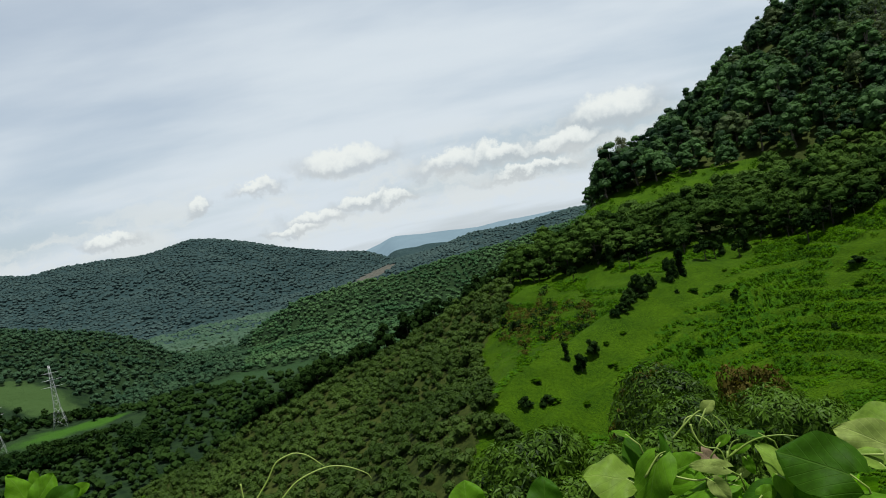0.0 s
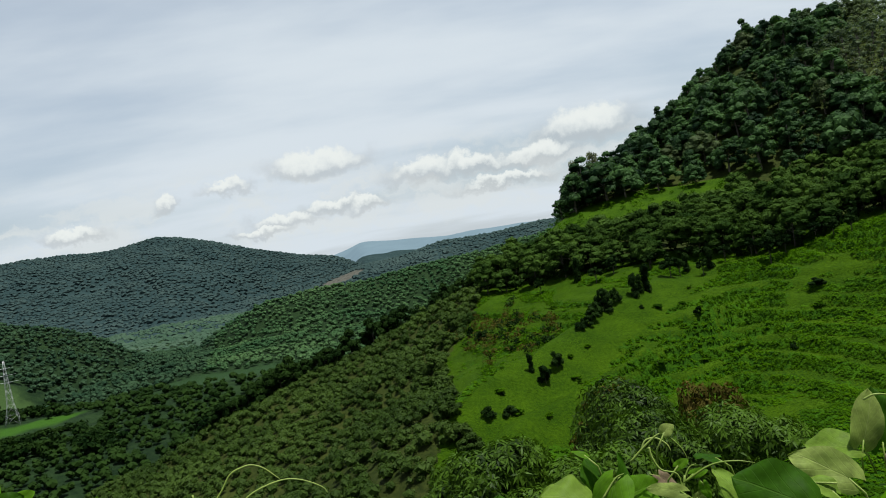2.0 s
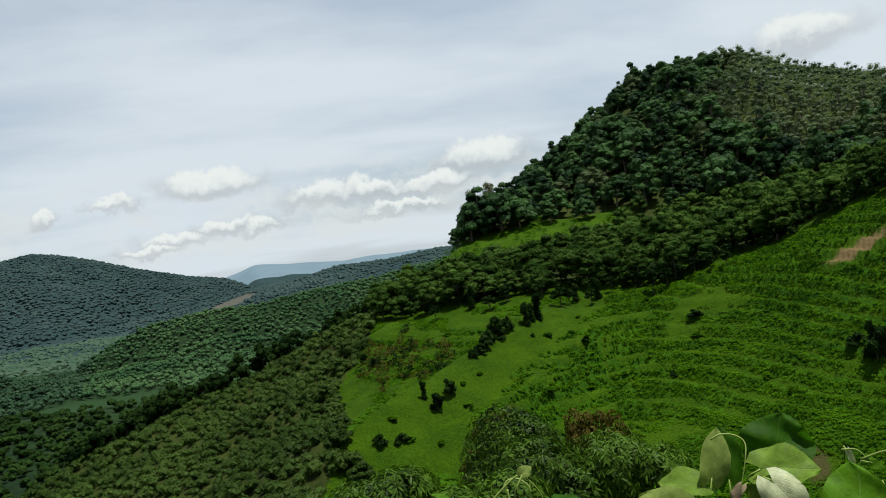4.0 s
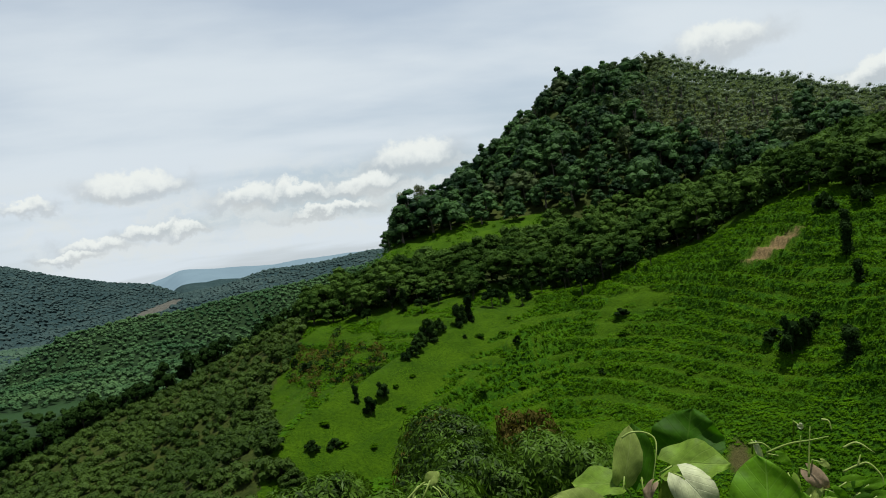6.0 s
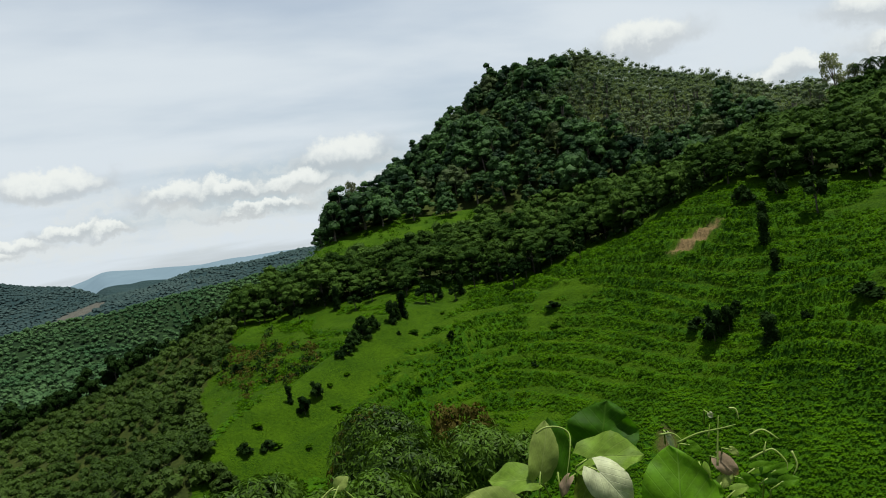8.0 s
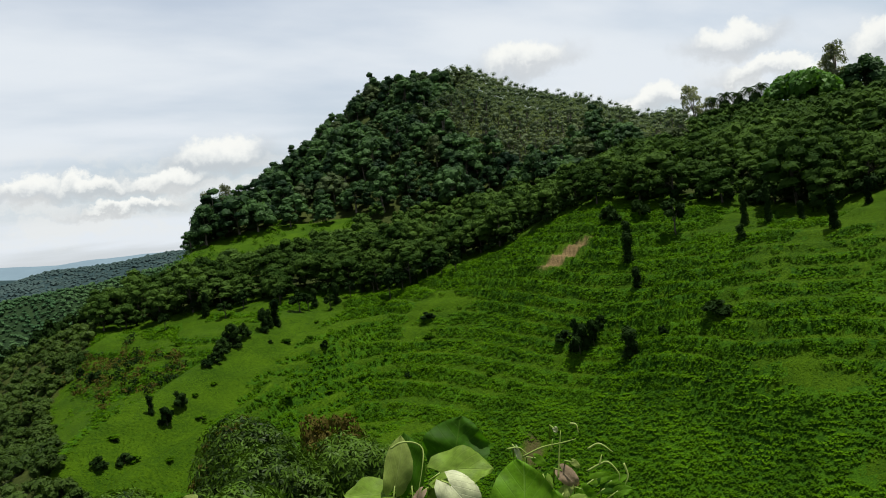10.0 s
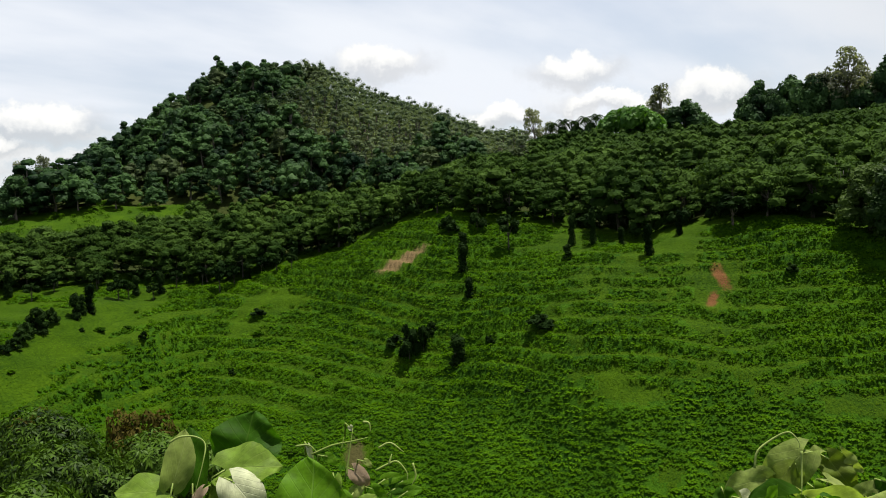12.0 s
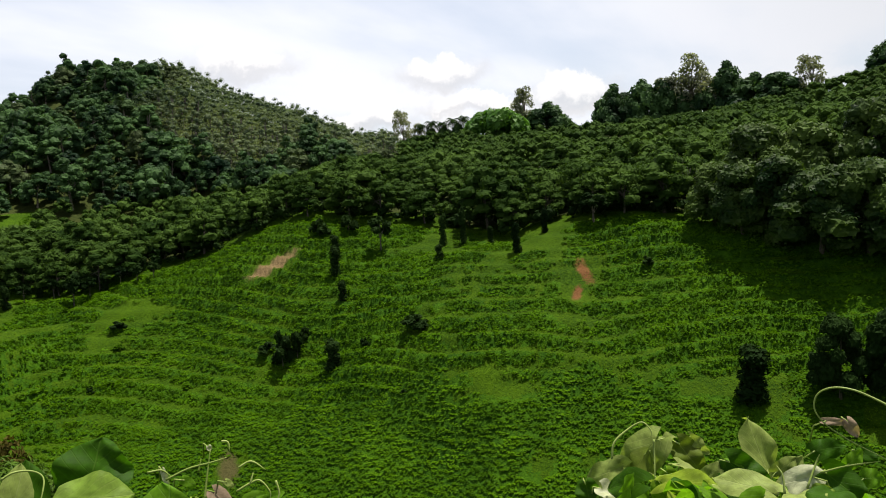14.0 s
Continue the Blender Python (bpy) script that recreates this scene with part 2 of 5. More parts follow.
def value_noise(x, y):
    xi, yi = np.floor(x).astype(int), np.floor(y).astype(int)
    u, v = x - xi, y - yi
    u, v = u * u * (3 - 2 * u), v * v * (3 - 2 * v)
    a, b = LATTICE[xi % 256, yi % 256], LATTICE[(xi + 1) % 256, yi % 256]
    c, d = LATTICE[xi % 256, (yi + 1) % 256], LATTICE[(xi + 1) % 256, (yi + 1) % 256]
    return (a * (1 - u) + b * u) * (1 - v) + (c * (1 - u) + d * u) * v


def fbm(x, y, octaves=4):
    total = 0
    for k in range(octaves):
        total = total + (value_noise(x * 2 ** k + 17 * k, y * 2 ** k - 9 * k) - 0.5) * 0.5 ** k
    return total


def along(bearings, values, soft=1.2):
    """A curve over the bearing, rounded off."""
    table = np.interp(np.arange(-180, 180.01, 0.25), bearings, values)
    k = np.exp(-0.5 * (np.arange(-20, 21) * 0.25 / soft) ** 2)
    table = np.convolve(np.pad(table, 20, mode="edge"), k / k.sum(), "valid")
    return lambda az: np.interp(az, np.arange(-180, 180.01, 0.25), table)


# the hollow below the road, the foot of the open slope, its upper edge, the foot of the wooded hill, the crest
HOLLOW_Z = along([-150, -60, -30, -8, 5, 20, 50, 85, 120, 160], [8, -42, -40, -33, -30, -33, -34, -32, -30, 6])
FOOT_Z = along([-120, -60, -30, -20, -8, 0, 12, 30, 60, 85, 120, 160], [12, -40, -34, -29.5, -26, -22.5, -25, -27, -23, -22.5, -22, 10])
FOOT_R = along([-180, 36, 56, 180], [75, 75, 62, 62], 4)
EDGE_R = along([-180, -40, 0, 5, 12, 30, 42, 52, 57, 70, 90, 180], [150, 160, 160, 142, 132, 125, 115, 108, 100, 95, 95, 150])
EDGE_Z = along([-120, -60, -33, -26, -20, -14, -7.4, 0, 3.4, 12, 20, 30, 36, 42, 48, 52, 57, 62, 70, 90, 120, 160],
               [22, -50, -39, -36.5, -32, -26, -19.5, -12.2, -8.5, -6.2, -7.3, -6, -4.3, -0.4, -1.0, -1.6, -3.6, -2.3, -1.7, 0, 0, 20])
HILL_R = along([-180, 2, 12, 38, 46, 52, 60, 90, 180], [210, 200, 215, 220, 230, 190, 180, 170, 200])
HILL_Z = along([-120, -60, -20, 0, 5, 9, 12, 20, 25, 30, 38, 42, 46, 52, 60, 70, 90, 120, 160],
               [30, -65, -48, -24, -10, -3, 2.5, 4.5, 3.5, 2.6, 5, 8.5, 11, 10, 10.5, 11, 13, 15, 30])
CREST_R = along([-180, 5, 9, 12, 16, 22, 28, 40, 47, 52, 70, 85, 180], [330, 330, 300, 250, 290, 325, 340, 350, 350, 315, 300, 280, 320])
CREST_Z = along([-120, -60, -20, 5, 9, 11.5, 14, 16, 19, 22, 25.5, 28.5, 33, 35.6, 38, 42, 45, 47.5, 57, 64, 77, 83, 100, 160],
                [40, -78, -78, -55, -25, 0, 6.5, 17, 26, 40, 59, 63.5, 64.5, 58, 50.5, 41.5, 31.5, 24, 27, 25, 28, 33, 38, 40], 0.6)
RIDGES = [  # distance of the crest, slope, crest heights over the bearing
    (950, 0.30, along([-180, -40, -30.8, -27.6, -24.3, -22.3, -20.3, -18, -16], [40, 16, 5, -9, -26, -44, -69, -94, -120], 0.8)),
    (1020, 0.24, along([-30, -18, -16.6, -15.9, -13.8, -11.8, -8.3, -5.6, -4, -1.2, 5, 11, 180], [-130, -96, -80, -71, -53, -38, -31, -30, -33, -26, -19, -6, 0], 0.6)),
    (1900, 0.20, along([-20, -6, -3.7, -1, 1, 2.2, 4, 6.6, 9.7, 11.6, 20, 180], [-80, -30, -16, -12, 0, 8, 6, 7, 18, 19, 20, 20], 0.35)),
    (2700, 0.32, along([-60, -30, -28.6, -26.8, -23.3, -21.5, -19.9, -18.2, -16.5, -14, -11.7, -8.5, -6, -5, -4, 0, 20],
                       [150, 181, 166, 179, 173, 165, 173, 188, 175, 140, 101, 53, 30, 12, -20, -65, -80], 0.4)),
    (4400, 0.12, along([-20, -8, -5.7, -4.6, -3.7, -3.2, -1.2, 1, 3.1, 6.6, 15, 40, 180], [-40, -10, 50, 70, 95, 96, 74, 59, 44, 38, 40, 40, 40], 0.15)),
]


def near_land(az, r):
    rs, zs = CREST_R(az), CREST_Z(az)
    rf, zf, rg, zg = HILL_R(az), HILL_Z(az), EDGE_R(az), EDGE_Z(az)
    nodes = [(0 * az, 0 * az), (2.0 + 0 * az, -0.1 + 0 * az), (9 + 0 * az, 0.14 * HOLLOW_Z(az) - 2.2), (FOOT_R(az) - 19, HOLLOW_Z(az)), (FOOT_R(az), FOOT_Z(az)),
             (rg, zg), (0.5 * (rg + rf), 0.62 * zg + 0.38 * zf), (rf, zf), (0.55 * rf + 0.45 * rs, 0.45 * zf + 0.55 * zs), (rs, zs),
             (rs + 70, zs - 22), (rs + 420, -95 + 0 * az)]
    z = nodes[-1][1] * 1.0
    for (r0, z0), (r1, z1) in zip(nodes, nodes[1:]):
        f = np.clip((r - r0) / np.maximum(r1 - r0, 0.01), 0, 1)
        z = np.where((r >= r0) & (r < r1), z0 + (z1 - z0) * f, z)
    return z


def terraced(az, r):
    """Where the open slope is stepped for planting: 0 to 1."""
    rg = EDGE_R(az)
    return np.clip((r - FOOT_R(az) - 8 - 2 * np.clip((az - 46) / 6, 0, 1)) / 5, 0, 1) * np.clip((rg + 2 - r) / 4, 0, 1) * np.clip((az - 2) / 4, 0, 1) * np.clip((90 - az) / 6, 0, 1)


def rib_offset(x, y):
    """Metres to the far side of the line of the rib."""
    (x0, y0), (x1, y1) = polar(19.5, 124), polar(1.8, 84)
    return ((x - x0) * (y1 - y0) - (y - y0) * (x1 - x0)) / math.hypot(x1 - x0, y1 - y0)


def terrace(x, y, z, az, r):
    """How far up its step a place of the planted slope lies, 0 to 1, and how plainly it is stepped."""
    w = terraced(az, r) * (1 - 0.85 * np.exp(-((rib_offset(x, y) + 4) / 4) ** 2) * np.clip((25 - az) / 4, 0, 1))
    w = w * np.clip(0.5 + 2.2 * fbm(x / 18 + 5, y / 18, 2) + 0.6 * np.clip((az - 26) / 6, 0, 1) + 0.75 * np.clip((26 - az) / 4, 0, 1), 0.3, 1)
    level = (z + 3.2 * fbm(x / 34, y / 34, 3) + 0.5 * fbm(x / 6, y / 6, 2)) / 1.35
    return level - np.floor(level), w


def bare_slope(x, y):
    """The open slope before it was stepped."""
    x, y = np.asarray(x, float), np.asarray(y, float)
    az, r = np.degrees(np.arctan2(x, y)), np.hypot(x, y)
    z = 0
    for k, w in ((0.94, 0.2), (0.97, 0.2), (1.0, 0.2), (1.03, 0.2), (1.06, 0.2)):
        z = z + w * near_land(az, r * k)
    z = z + fbm(x / 45, y / 45) * 5.0 * np.clip((r - 20) / 60, 0, 1) + fbm(x / 9, y / 9, 3) * 0.9 * np.clip((r - 5) / 30, 0, 1)
    # a rib and a gully that run slantwise down the slope
    for (b0, r0), (b1, r1), rise, broad, lean in (((19.5, 124), (1.8, 84), 4.0, 7.0, 0.35), ((22.5, 113), (4.0, 75), 1.6, 3.0, 0.5), ((43, 97), (25, 70), -1.5, 5.0, 1.0), ((56, 100), (49, 74), 1.6, 9.0, 1.0)):
        (x0, y0), (x1, y1) = polar(b0, r0), polar(b1, r1)
        ln = math.hypot(x1 - x0, y1 - y0)
        u = ((x - x0) * (x1 - x0) + (y - y0) * (y1 - y0)) / ln ** 2
        v = ((x - x0) * (y1 - y0) - (y - y0) * (x1 - x0)) / ln
        v = v + (0.8 if rise > 3 else 3.0) * fbm(x / 20, y / 20, 2)
        v = np.where(v > 0, v * lean, v) if rise < 0 else np.where(v > 0, v / lean, v)
        z = z + rise * np.exp(-(v / broad) ** 2) * np.clip(u / 0.15, 0, 1) * np.clip((1.25 - u) / 0.3, 0, 1)
    return z, az, r


def height(x, y):
    z, az, r = bare_slope(x, y)
    f, w = terrace(x, y, z, az, r)
    z = z + 1.35 * w * (np.interp(f, [0, 0.26, 0.34, 0.72, 0.84, 1.0], [0.0, 0.0, 0.06, 1.02, 1.20, 1.0]) - f)
    floor = -78 + fbm(x / 160, y / 160) * 14
    for distance, slope, crest in RIDGES:
        rough = fbm(x / distance * 9 + distance, y / distance * 9) * distance * 0.028
        fall = np.abs(r - distance)
        floor = np.maximum(floor, crest(az) - np.maximum(np.sqrt(fall ** 2 + (0.03 * distance) ** 2) - 0.03 * distance, 0) * slope + rough * np.clip(fall / distance * 8, 0.05, 1))
    s = np.clip((r - 330) / 260, 0, 1)
    return np.where(r > 330, np.maximum(z * (1 - s) + floor * s, np.where(r < 900, z, -999)), z)


def heights(x, y):
    return float(height(np.array([x]), np.array([y]))[0])


def mesh_object(name, verts, faces, mats, parent=None, smooth=False):
    me = bpy.data.meshes.new(name)
    me.from_pydata(verts, [], faces)
    for m in mats if isinstance(mats, (list, tuple)) else [mats]:
        me.materials.append(m)
    if smooth:
        me.polygons.foreach_set("use_smooth", np.ones(len(me.polygons), bool))
    me.update()
    ob = new(name, me)
    ob.parent = parent
    return ob


def leaf_data(name, mat, tris=(), quads=()):
    """Mesh data from loose three-cornered leaves, an (n, 3, 3) array, and four-cornered ones, (n, 4, 3)."""
    me = bpy.data.meshes.new(name)
    tris, quads = np.reshape(tris, (-1, 3, 3)), np.reshape(quads, (-1, 4, 3))
    a, b = len(tris), len(quads)
    me.vertices.add(3 * a + 4 * b)
    me.vertices.foreach_set("co", np.concatenate([tris.ravel(), quads.ravel()]).astype(np.float32))
    me.loops.add(3 * a + 4 * b)
    me.loops.foreach_set("vertex_index", np.arange(3 * a + 4 * b, dtype=np.int32))
    me.polygons.add(a + b)
    me.polygons.foreach_set("loop_start", np.concatenate([np.arange(0, 3 * a, 3), 3 * a + np.arange(0, 4 * b, 4)]).astype(np.int32))
    me.materials.append(mat)
    me.update(calc_edges=True)
    return me


def unit(v):
    return v / np.maximum(np.linalg.norm(v, axis=-1, keepdims=True), 1e-6)


def leaves(points, normals, length, width, droop=0.3, rng=RNG):
    """Pointed leaves at points; each lies across its normal and points a random way, more down than up."""
    k = len(points)
    aim = rng.normal(size=(k, 3))
    aim[:, 2] -= droop
    aim = unit(aim - normals * (aim * normals).sum(1, keepdims=True))
    side = np.cross(normals, aim) * (np.asarray(width) * np.ones(k))[:, None] * 0.5
    ln = (np.asarray(length) * np.ones(k))[:, None]
    base = points - aim * ln * 0.38
    tip = points + aim * ln * 0.62 - normals * ln * 0.12
    return np.stack([base + side, tip, base - side], 1)


def ground_mesh():
    az = np.concatenate([np.arange(-180, -36, 4.0), np.arange(-36, 3, 0.33), np.arange(3, 86, 0.32), np.arange(86, 180.1, 4.0), [180.0]])
    rings = np.concatenate([[0.0], np.geomspace(0.6, 60, 32), np.arange(61, 68, 0.7), np.arange(68, 130, 0.37), np.arange(130, 136, 0.5), np.arange(136, 230, 3.0), np.geomspace(231, 420, 40), np.geomspace(425, 1500, 90), np.arange(1512, 2740, 20), np.geomspace(2755, 4900, 36)])
    A, R = np.meshgrid(np.radians(az), rings)
    X, Y = R * np.sin(A), R * np.cos(A)
    Z = height(X, Y)
    co = np.stack([X, Y, Z], -1).reshape(-1, 3)
    na, nr = len(az), len(rings)
    i, j = np.meshgrid(np.arange(nr - 1), np.arange(na - 1), indexing="ij")
    a = i * na + j
    quads = np.stack([a, a + na, a + na + 1, a + 1], -1).reshape(-1, 4)
    me = bpy.data.meshes.new("ground")
    me.vertices.add(len(co))
    me.vertices.foreach_set("co", co.astype(np.float32).ravel())
    me.loops.add(quads.size)
    me.loops.foreach_set("vertex_index", quads.astype(np.int32).ravel())
    me.polygons.add(len(quads))
    me.polygons.foreach_set("loop_start", np.arange(0, quads.size, 4, dtype=np.int32))
    me.polygons.foreach_set("use_smooth", np.ones(len(quads), bool))
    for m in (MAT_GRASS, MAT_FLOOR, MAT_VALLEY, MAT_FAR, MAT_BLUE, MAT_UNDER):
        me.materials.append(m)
    rr = R[:-1, :-1].ravel()
    dd = np.degrees(A[:-1, :-1]).ravel()
    rg = EDGE_R(dd)
    kind = np.where(rr < rg + 9, 0, 1)
    kind = np.where((kind == 0) & (rr > 52), np.where(slope_cover(rr * np.sin(np.radians(dd)), rr * np.cos(np.radians(dd)))[0] > 0.5, 5, 0), kind)
    kind = np.where((rr < rg) & (dd < GRASS_LEFT(rr) - 0.5), 1, kind)
    kind = np.where((dd > 10) & (dd < 24.5) & (rr > 195) & (rr < 222), 0, kind)
    kind = np.where(rr > 420, 2, kind)
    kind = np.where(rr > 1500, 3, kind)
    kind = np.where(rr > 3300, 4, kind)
    me.polygons.foreach_set("material_index", kind.astype(np.int32))
    me.update(calc_edges=True)
    return tagged(new("ground", me), "green hillside falling to a wooded valley", "ground", kind="structure")


def GRASS_LEFT(r):
    """The bearing of the line between the open slope and the young plantation."""
    return np.interp(r, [60, 85, 100, 120, 140], [-4, 1.5, 0.5, 1.5, 4.8])


BARE = ((39.0, 107.2, 1.7), (38.0, 107.6, 1.3), (40.1, 106.4, 1.3), (62.4, 88.9, 0.7), (62.2, 88.1, 0.6), (62.0, 84.3, 0.7), (61.8, 83.3, 0.7), (34.8, 79.5, 1.2))


def slope_cover(x, y):
    """How far the open slope is grown over by tall creeper (over 0.5: leafy), how steep its banks are, and the lie of the ground."""
    az, r = np.degrees(np.arctan2(x, y)), np.hypot(x, y)
    lie = unit(np.stack([(height(x - 0.25, y) - height(x + 0.25, y)) / 0.5, (height(x, y - 0.25) - height(x, y + 0.25)) / 0.5, np.ones(np.shape(x))], -1))
    f, w = terrace(x, y, *bare_slope(x, y))
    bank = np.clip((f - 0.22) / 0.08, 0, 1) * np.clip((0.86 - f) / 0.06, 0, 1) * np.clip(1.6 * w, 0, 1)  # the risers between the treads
    west = np.clip((27 - az) / 8, 0, 1)
    east = np.clip((az - 62) / 6, 0, 1)
    bare = np.exp(-((az - 54) / 7) ** 2) * np.clip((r - 88) / 8, 0, 1)  # short grass under the stumps
    lush = fbm(x / 7, y / 7, 3)
    low_ = np.clip((FOOT_R(az) + 13 + 8 * fbm(x / 14, y / 14, 2) - r) / 5, 0, 1) * np.clip((az - 9) / 8, 0, 1)
    middle = np.clip((az - 24) / 5, 0, 1) * np.clip((50 - az) / 5, 0, 1) * np.clip((112 - r) / 8, 0, 1)
    lip = np.clip((f - 0.26) / 0.06, 0, 1) * np.clip((0.58 - f) / 0.08, 0, 1)  # a thin line of taller growth along each step, put in for its shade line
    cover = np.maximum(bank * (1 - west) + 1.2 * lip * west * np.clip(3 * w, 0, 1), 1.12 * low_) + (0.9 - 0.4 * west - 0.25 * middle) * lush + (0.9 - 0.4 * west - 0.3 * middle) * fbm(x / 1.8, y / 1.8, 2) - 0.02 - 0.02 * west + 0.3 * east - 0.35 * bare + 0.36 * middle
    # grass on the rib, creeper behind it: also its lit and dark sides
    ro = rib_offset(x, y)
    gully = np.maximum(np.clip(1.2 - np.abs(ro - 4.5) / 4, 0, 1), 0.75 * np.clip(1.2 - np.abs(ro + 12.5) / 3, 0, 1)) * (az < 21)
    cover = np.maximum(cover, 0.9 * gully + 1.3 * fbm(x / 5, y / 5, 3))
    for b, d, q in BARE:
        px, py = polar(b, d)
        cover = np.where(np.hypot(x - px, y - py) < q + 0.6, 0.0, cover)
    return np.where((np.abs(ro + 3.2) < 3.0) & (az < 22), 0.0, cover), bank, lie


ground_mesh()

# ------------------------------------------------------------------ plants
def crown_leaves(rng, lobes, count, length, width, hollow=0.55, rough=0.42):
    """Leaf sprays over a crown of lobes (x, y, z, radius, flatness)."""
    lobes = np.array(lobes, float)
    weight = lobes[:, 3] ** 2
    pick = rng.choice(len(lobes), count, p=weight / weight.sum())
    d = unit(rng.normal(size=(count, 3)) + [0, 0, 0.35])
    rad = lobes[pick, 3:4] * (hollow + (1 - hollow) * rng.random((count, 1)) ** 0.5)
    p = lobes[pick, :3] + d * rad * np.concatenate([np.ones((count, 2)), lobes[pick, 4:5]], 1)
    nrm = unit(d + rng.normal(size=(count, 3)) * rough + [0, 0, 0.3])
    return leaves(p, nrm, length * (0.6 + 0.8 * rng.random(count)), width * (0.6 + 0.8 * rng.random(count)), rng=rng)


def lobe_core(lobes, rng, k=0.6):
    """Dense inner foliage: a lumpy body in each lobe."""
    v = [(i, j, h) for i in (-1, 1) for j in (-1, 1) for h in (-1, 1)] + [(2, 0, 0), (-2, 0, 0), (0, 2, 0), (0, -2, 0), (0, 0, 2), (0, 0, -2)]
    solid = unit(np.array(v, float))
    sides = []
    for i in range(8):
        for axis in range(3):
            j = i ^ (4, 2, 1)[axis]
            if i < j:  # an edge of the cube carries one rhomb between two outer points
                p, q = [8 + 2 * o + (v[i][o] < 0) for o in range(3) if o != axis]
                sides.append((i, p, j, q))
    out = []
    for x, y, z, r, flat in lobes:
        a = rng.random() * 1.57
        w = solid * r * k * (0.82 + 0.36 * rng.random((14, 1))) * [1, 1, flat]
        w = np.column_stack([w[:, 0] * math.cos(a) - w[:, 1] * math.sin(a), w[:, 0] * math.sin(a) + w[:, 1] * math.cos(a), w[:, 2]]) + [x, y, z]
        out.append(w[np.array(sides)])
    return np.concatenate(out)


def ball_core(lobes, rng, k=0.8, fine=2):
    """Rounded clumps of foliage, of many small faces: one in each lobe."""
    bm = bmesh.new()
    bmesh.ops.create_icosphere(bm, subdivisions=fine, radius=1.0)
    solid = np.array([v.co[:] for v in bm.verts])
    sides = np.array([[v.index for v in f.verts] for f in bm.faces])
    bm.free()
    out = []
    for x, y, z, r, flat in lobes:
        w = solid * r * k * rng.uniform(0.74, 1.18, (len(solid), 1)) * [1, 1, flat] + [x, y, z]
        out.append(w[sides][solid[sides].mean(1)[:, 2] > -0.45])
    return np.concatenate(out)


def crown_lobes(rng, base, top, radius, count, flat=0.75):
    """Lobes of uneven size over a broken dome, the highest first."""
    out = []
    for k in range(count):
        c = 1 - 0.95 * (k + 0.35) / count
        a = k * 2.4 + 1.1 * rng.random()
        size = radius * (0.26 + 0.2 * rng.random())
        reach = (radius - size * 0.7) * math.sqrt(max(0.0, 1 - c * c)) * (0.7 + 0.42 * rng.random())
        out.append((reach * math.cos(a), reach * math.sin(a), base + size * 0.6 + (top - base - size * 1.4) * c * (0.75 + 0.25 * rng.random()), size, flat * (0.8 + 0.4 * rng.random())))
    return out


def trunk_data(rng, tall, thick, limbs, lobes, mat, name="trunk"):
    """A tapered, slightly crooked trunk with limbs that reach to the lobes."""
    bm = bmesh.new()

    def tube(points, radii, sides=7):
        rings = []
        for k, (p, r) in enumerate(zip(points, radii)):
            q = points[min(k + 1, len(points) - 1)] - points[max(k - 1, 0)]
            x = q.cross(Vector((0.3, 1, 0.1))).normalized()
            y = q.cross(x).normalized()
            rings.append([bm.verts.new(p + (x * math.cos(2 * math.pi * s / sides) + y * math.sin(2 * math.pi * s / sides)) * r) for s in range(sides)])
        for a, b in zip(rings, rings[1:]):
            for s in range(sides):
                bm.faces.new((a[s], a[(s + 1) % sides], b[(s + 1) % sides], b[s]))
        bm.faces.new(rings[-1])

    bend = Vector((rng.normal() * 0.05, rng.normal() * 0.05, 0)) * tall
    stem = [Vector((0, 0, -0.4)) + bend * (k / 6) ** 2 + Vector((0, 0, tall * k / 6 + 0.4 * k / 6)) for k in range(7)]
    tube(stem, [thick * (1.25 - 0.95 * k / 6) if k else thick * 1.5 for k in range(7)])
    for lobe in [lobes[int(k)] for k in np.linspace(0, len(lobes) - 1, limbs)]:
        start = stem[3 + int(2 * rng.random())]
        end = Vector(lobe[:3])
        mid = start.lerp(end, 0.5) + Vector((0, 0, 0.12 * tall * rng.random()))
        tube([start, mid, end], [thick * 0.5, thick * 0.32, thick * 0.1], 5)
    me = bpy.data.meshes.new(name)
    bm.to_mesh(me)
    bm.free()
    me.polygons.foreach_set("use_smooth", np.ones(len(me.polygons), bool))
    me.materials.append(mat)
    return me


def tree_kind(name, seed, tall, radius, bare, lobes, sprays, size, leaf, wood, label, category="tree", group="", flat=0.75, fine=2, dense=True):
    """One tree, of a trunk with limbs and a crown of leaf sprays, to be copied."""
    rng = np.random.default_rng(seed)
    lob = crown_lobes(rng, tall * bare, tall, radius, lobes, flat)
    ob = tagged(new(name), label, category, group)
    t = new("trunk", trunk_data(rng, tall * 0.72, 0.022 * tall, min(lobes, 6), lob, wood))
    spray = crown_leaves(rng, lob, sprays, size, size, 0.8 if dense else 0.4)
    c = new("crown", leaf_data("crown", leaf, np.concatenate([spray, ball_core(lob, rng, 0.82, fine)]) if dense else spray))
    t.parent = c.parent = ob
    return ob


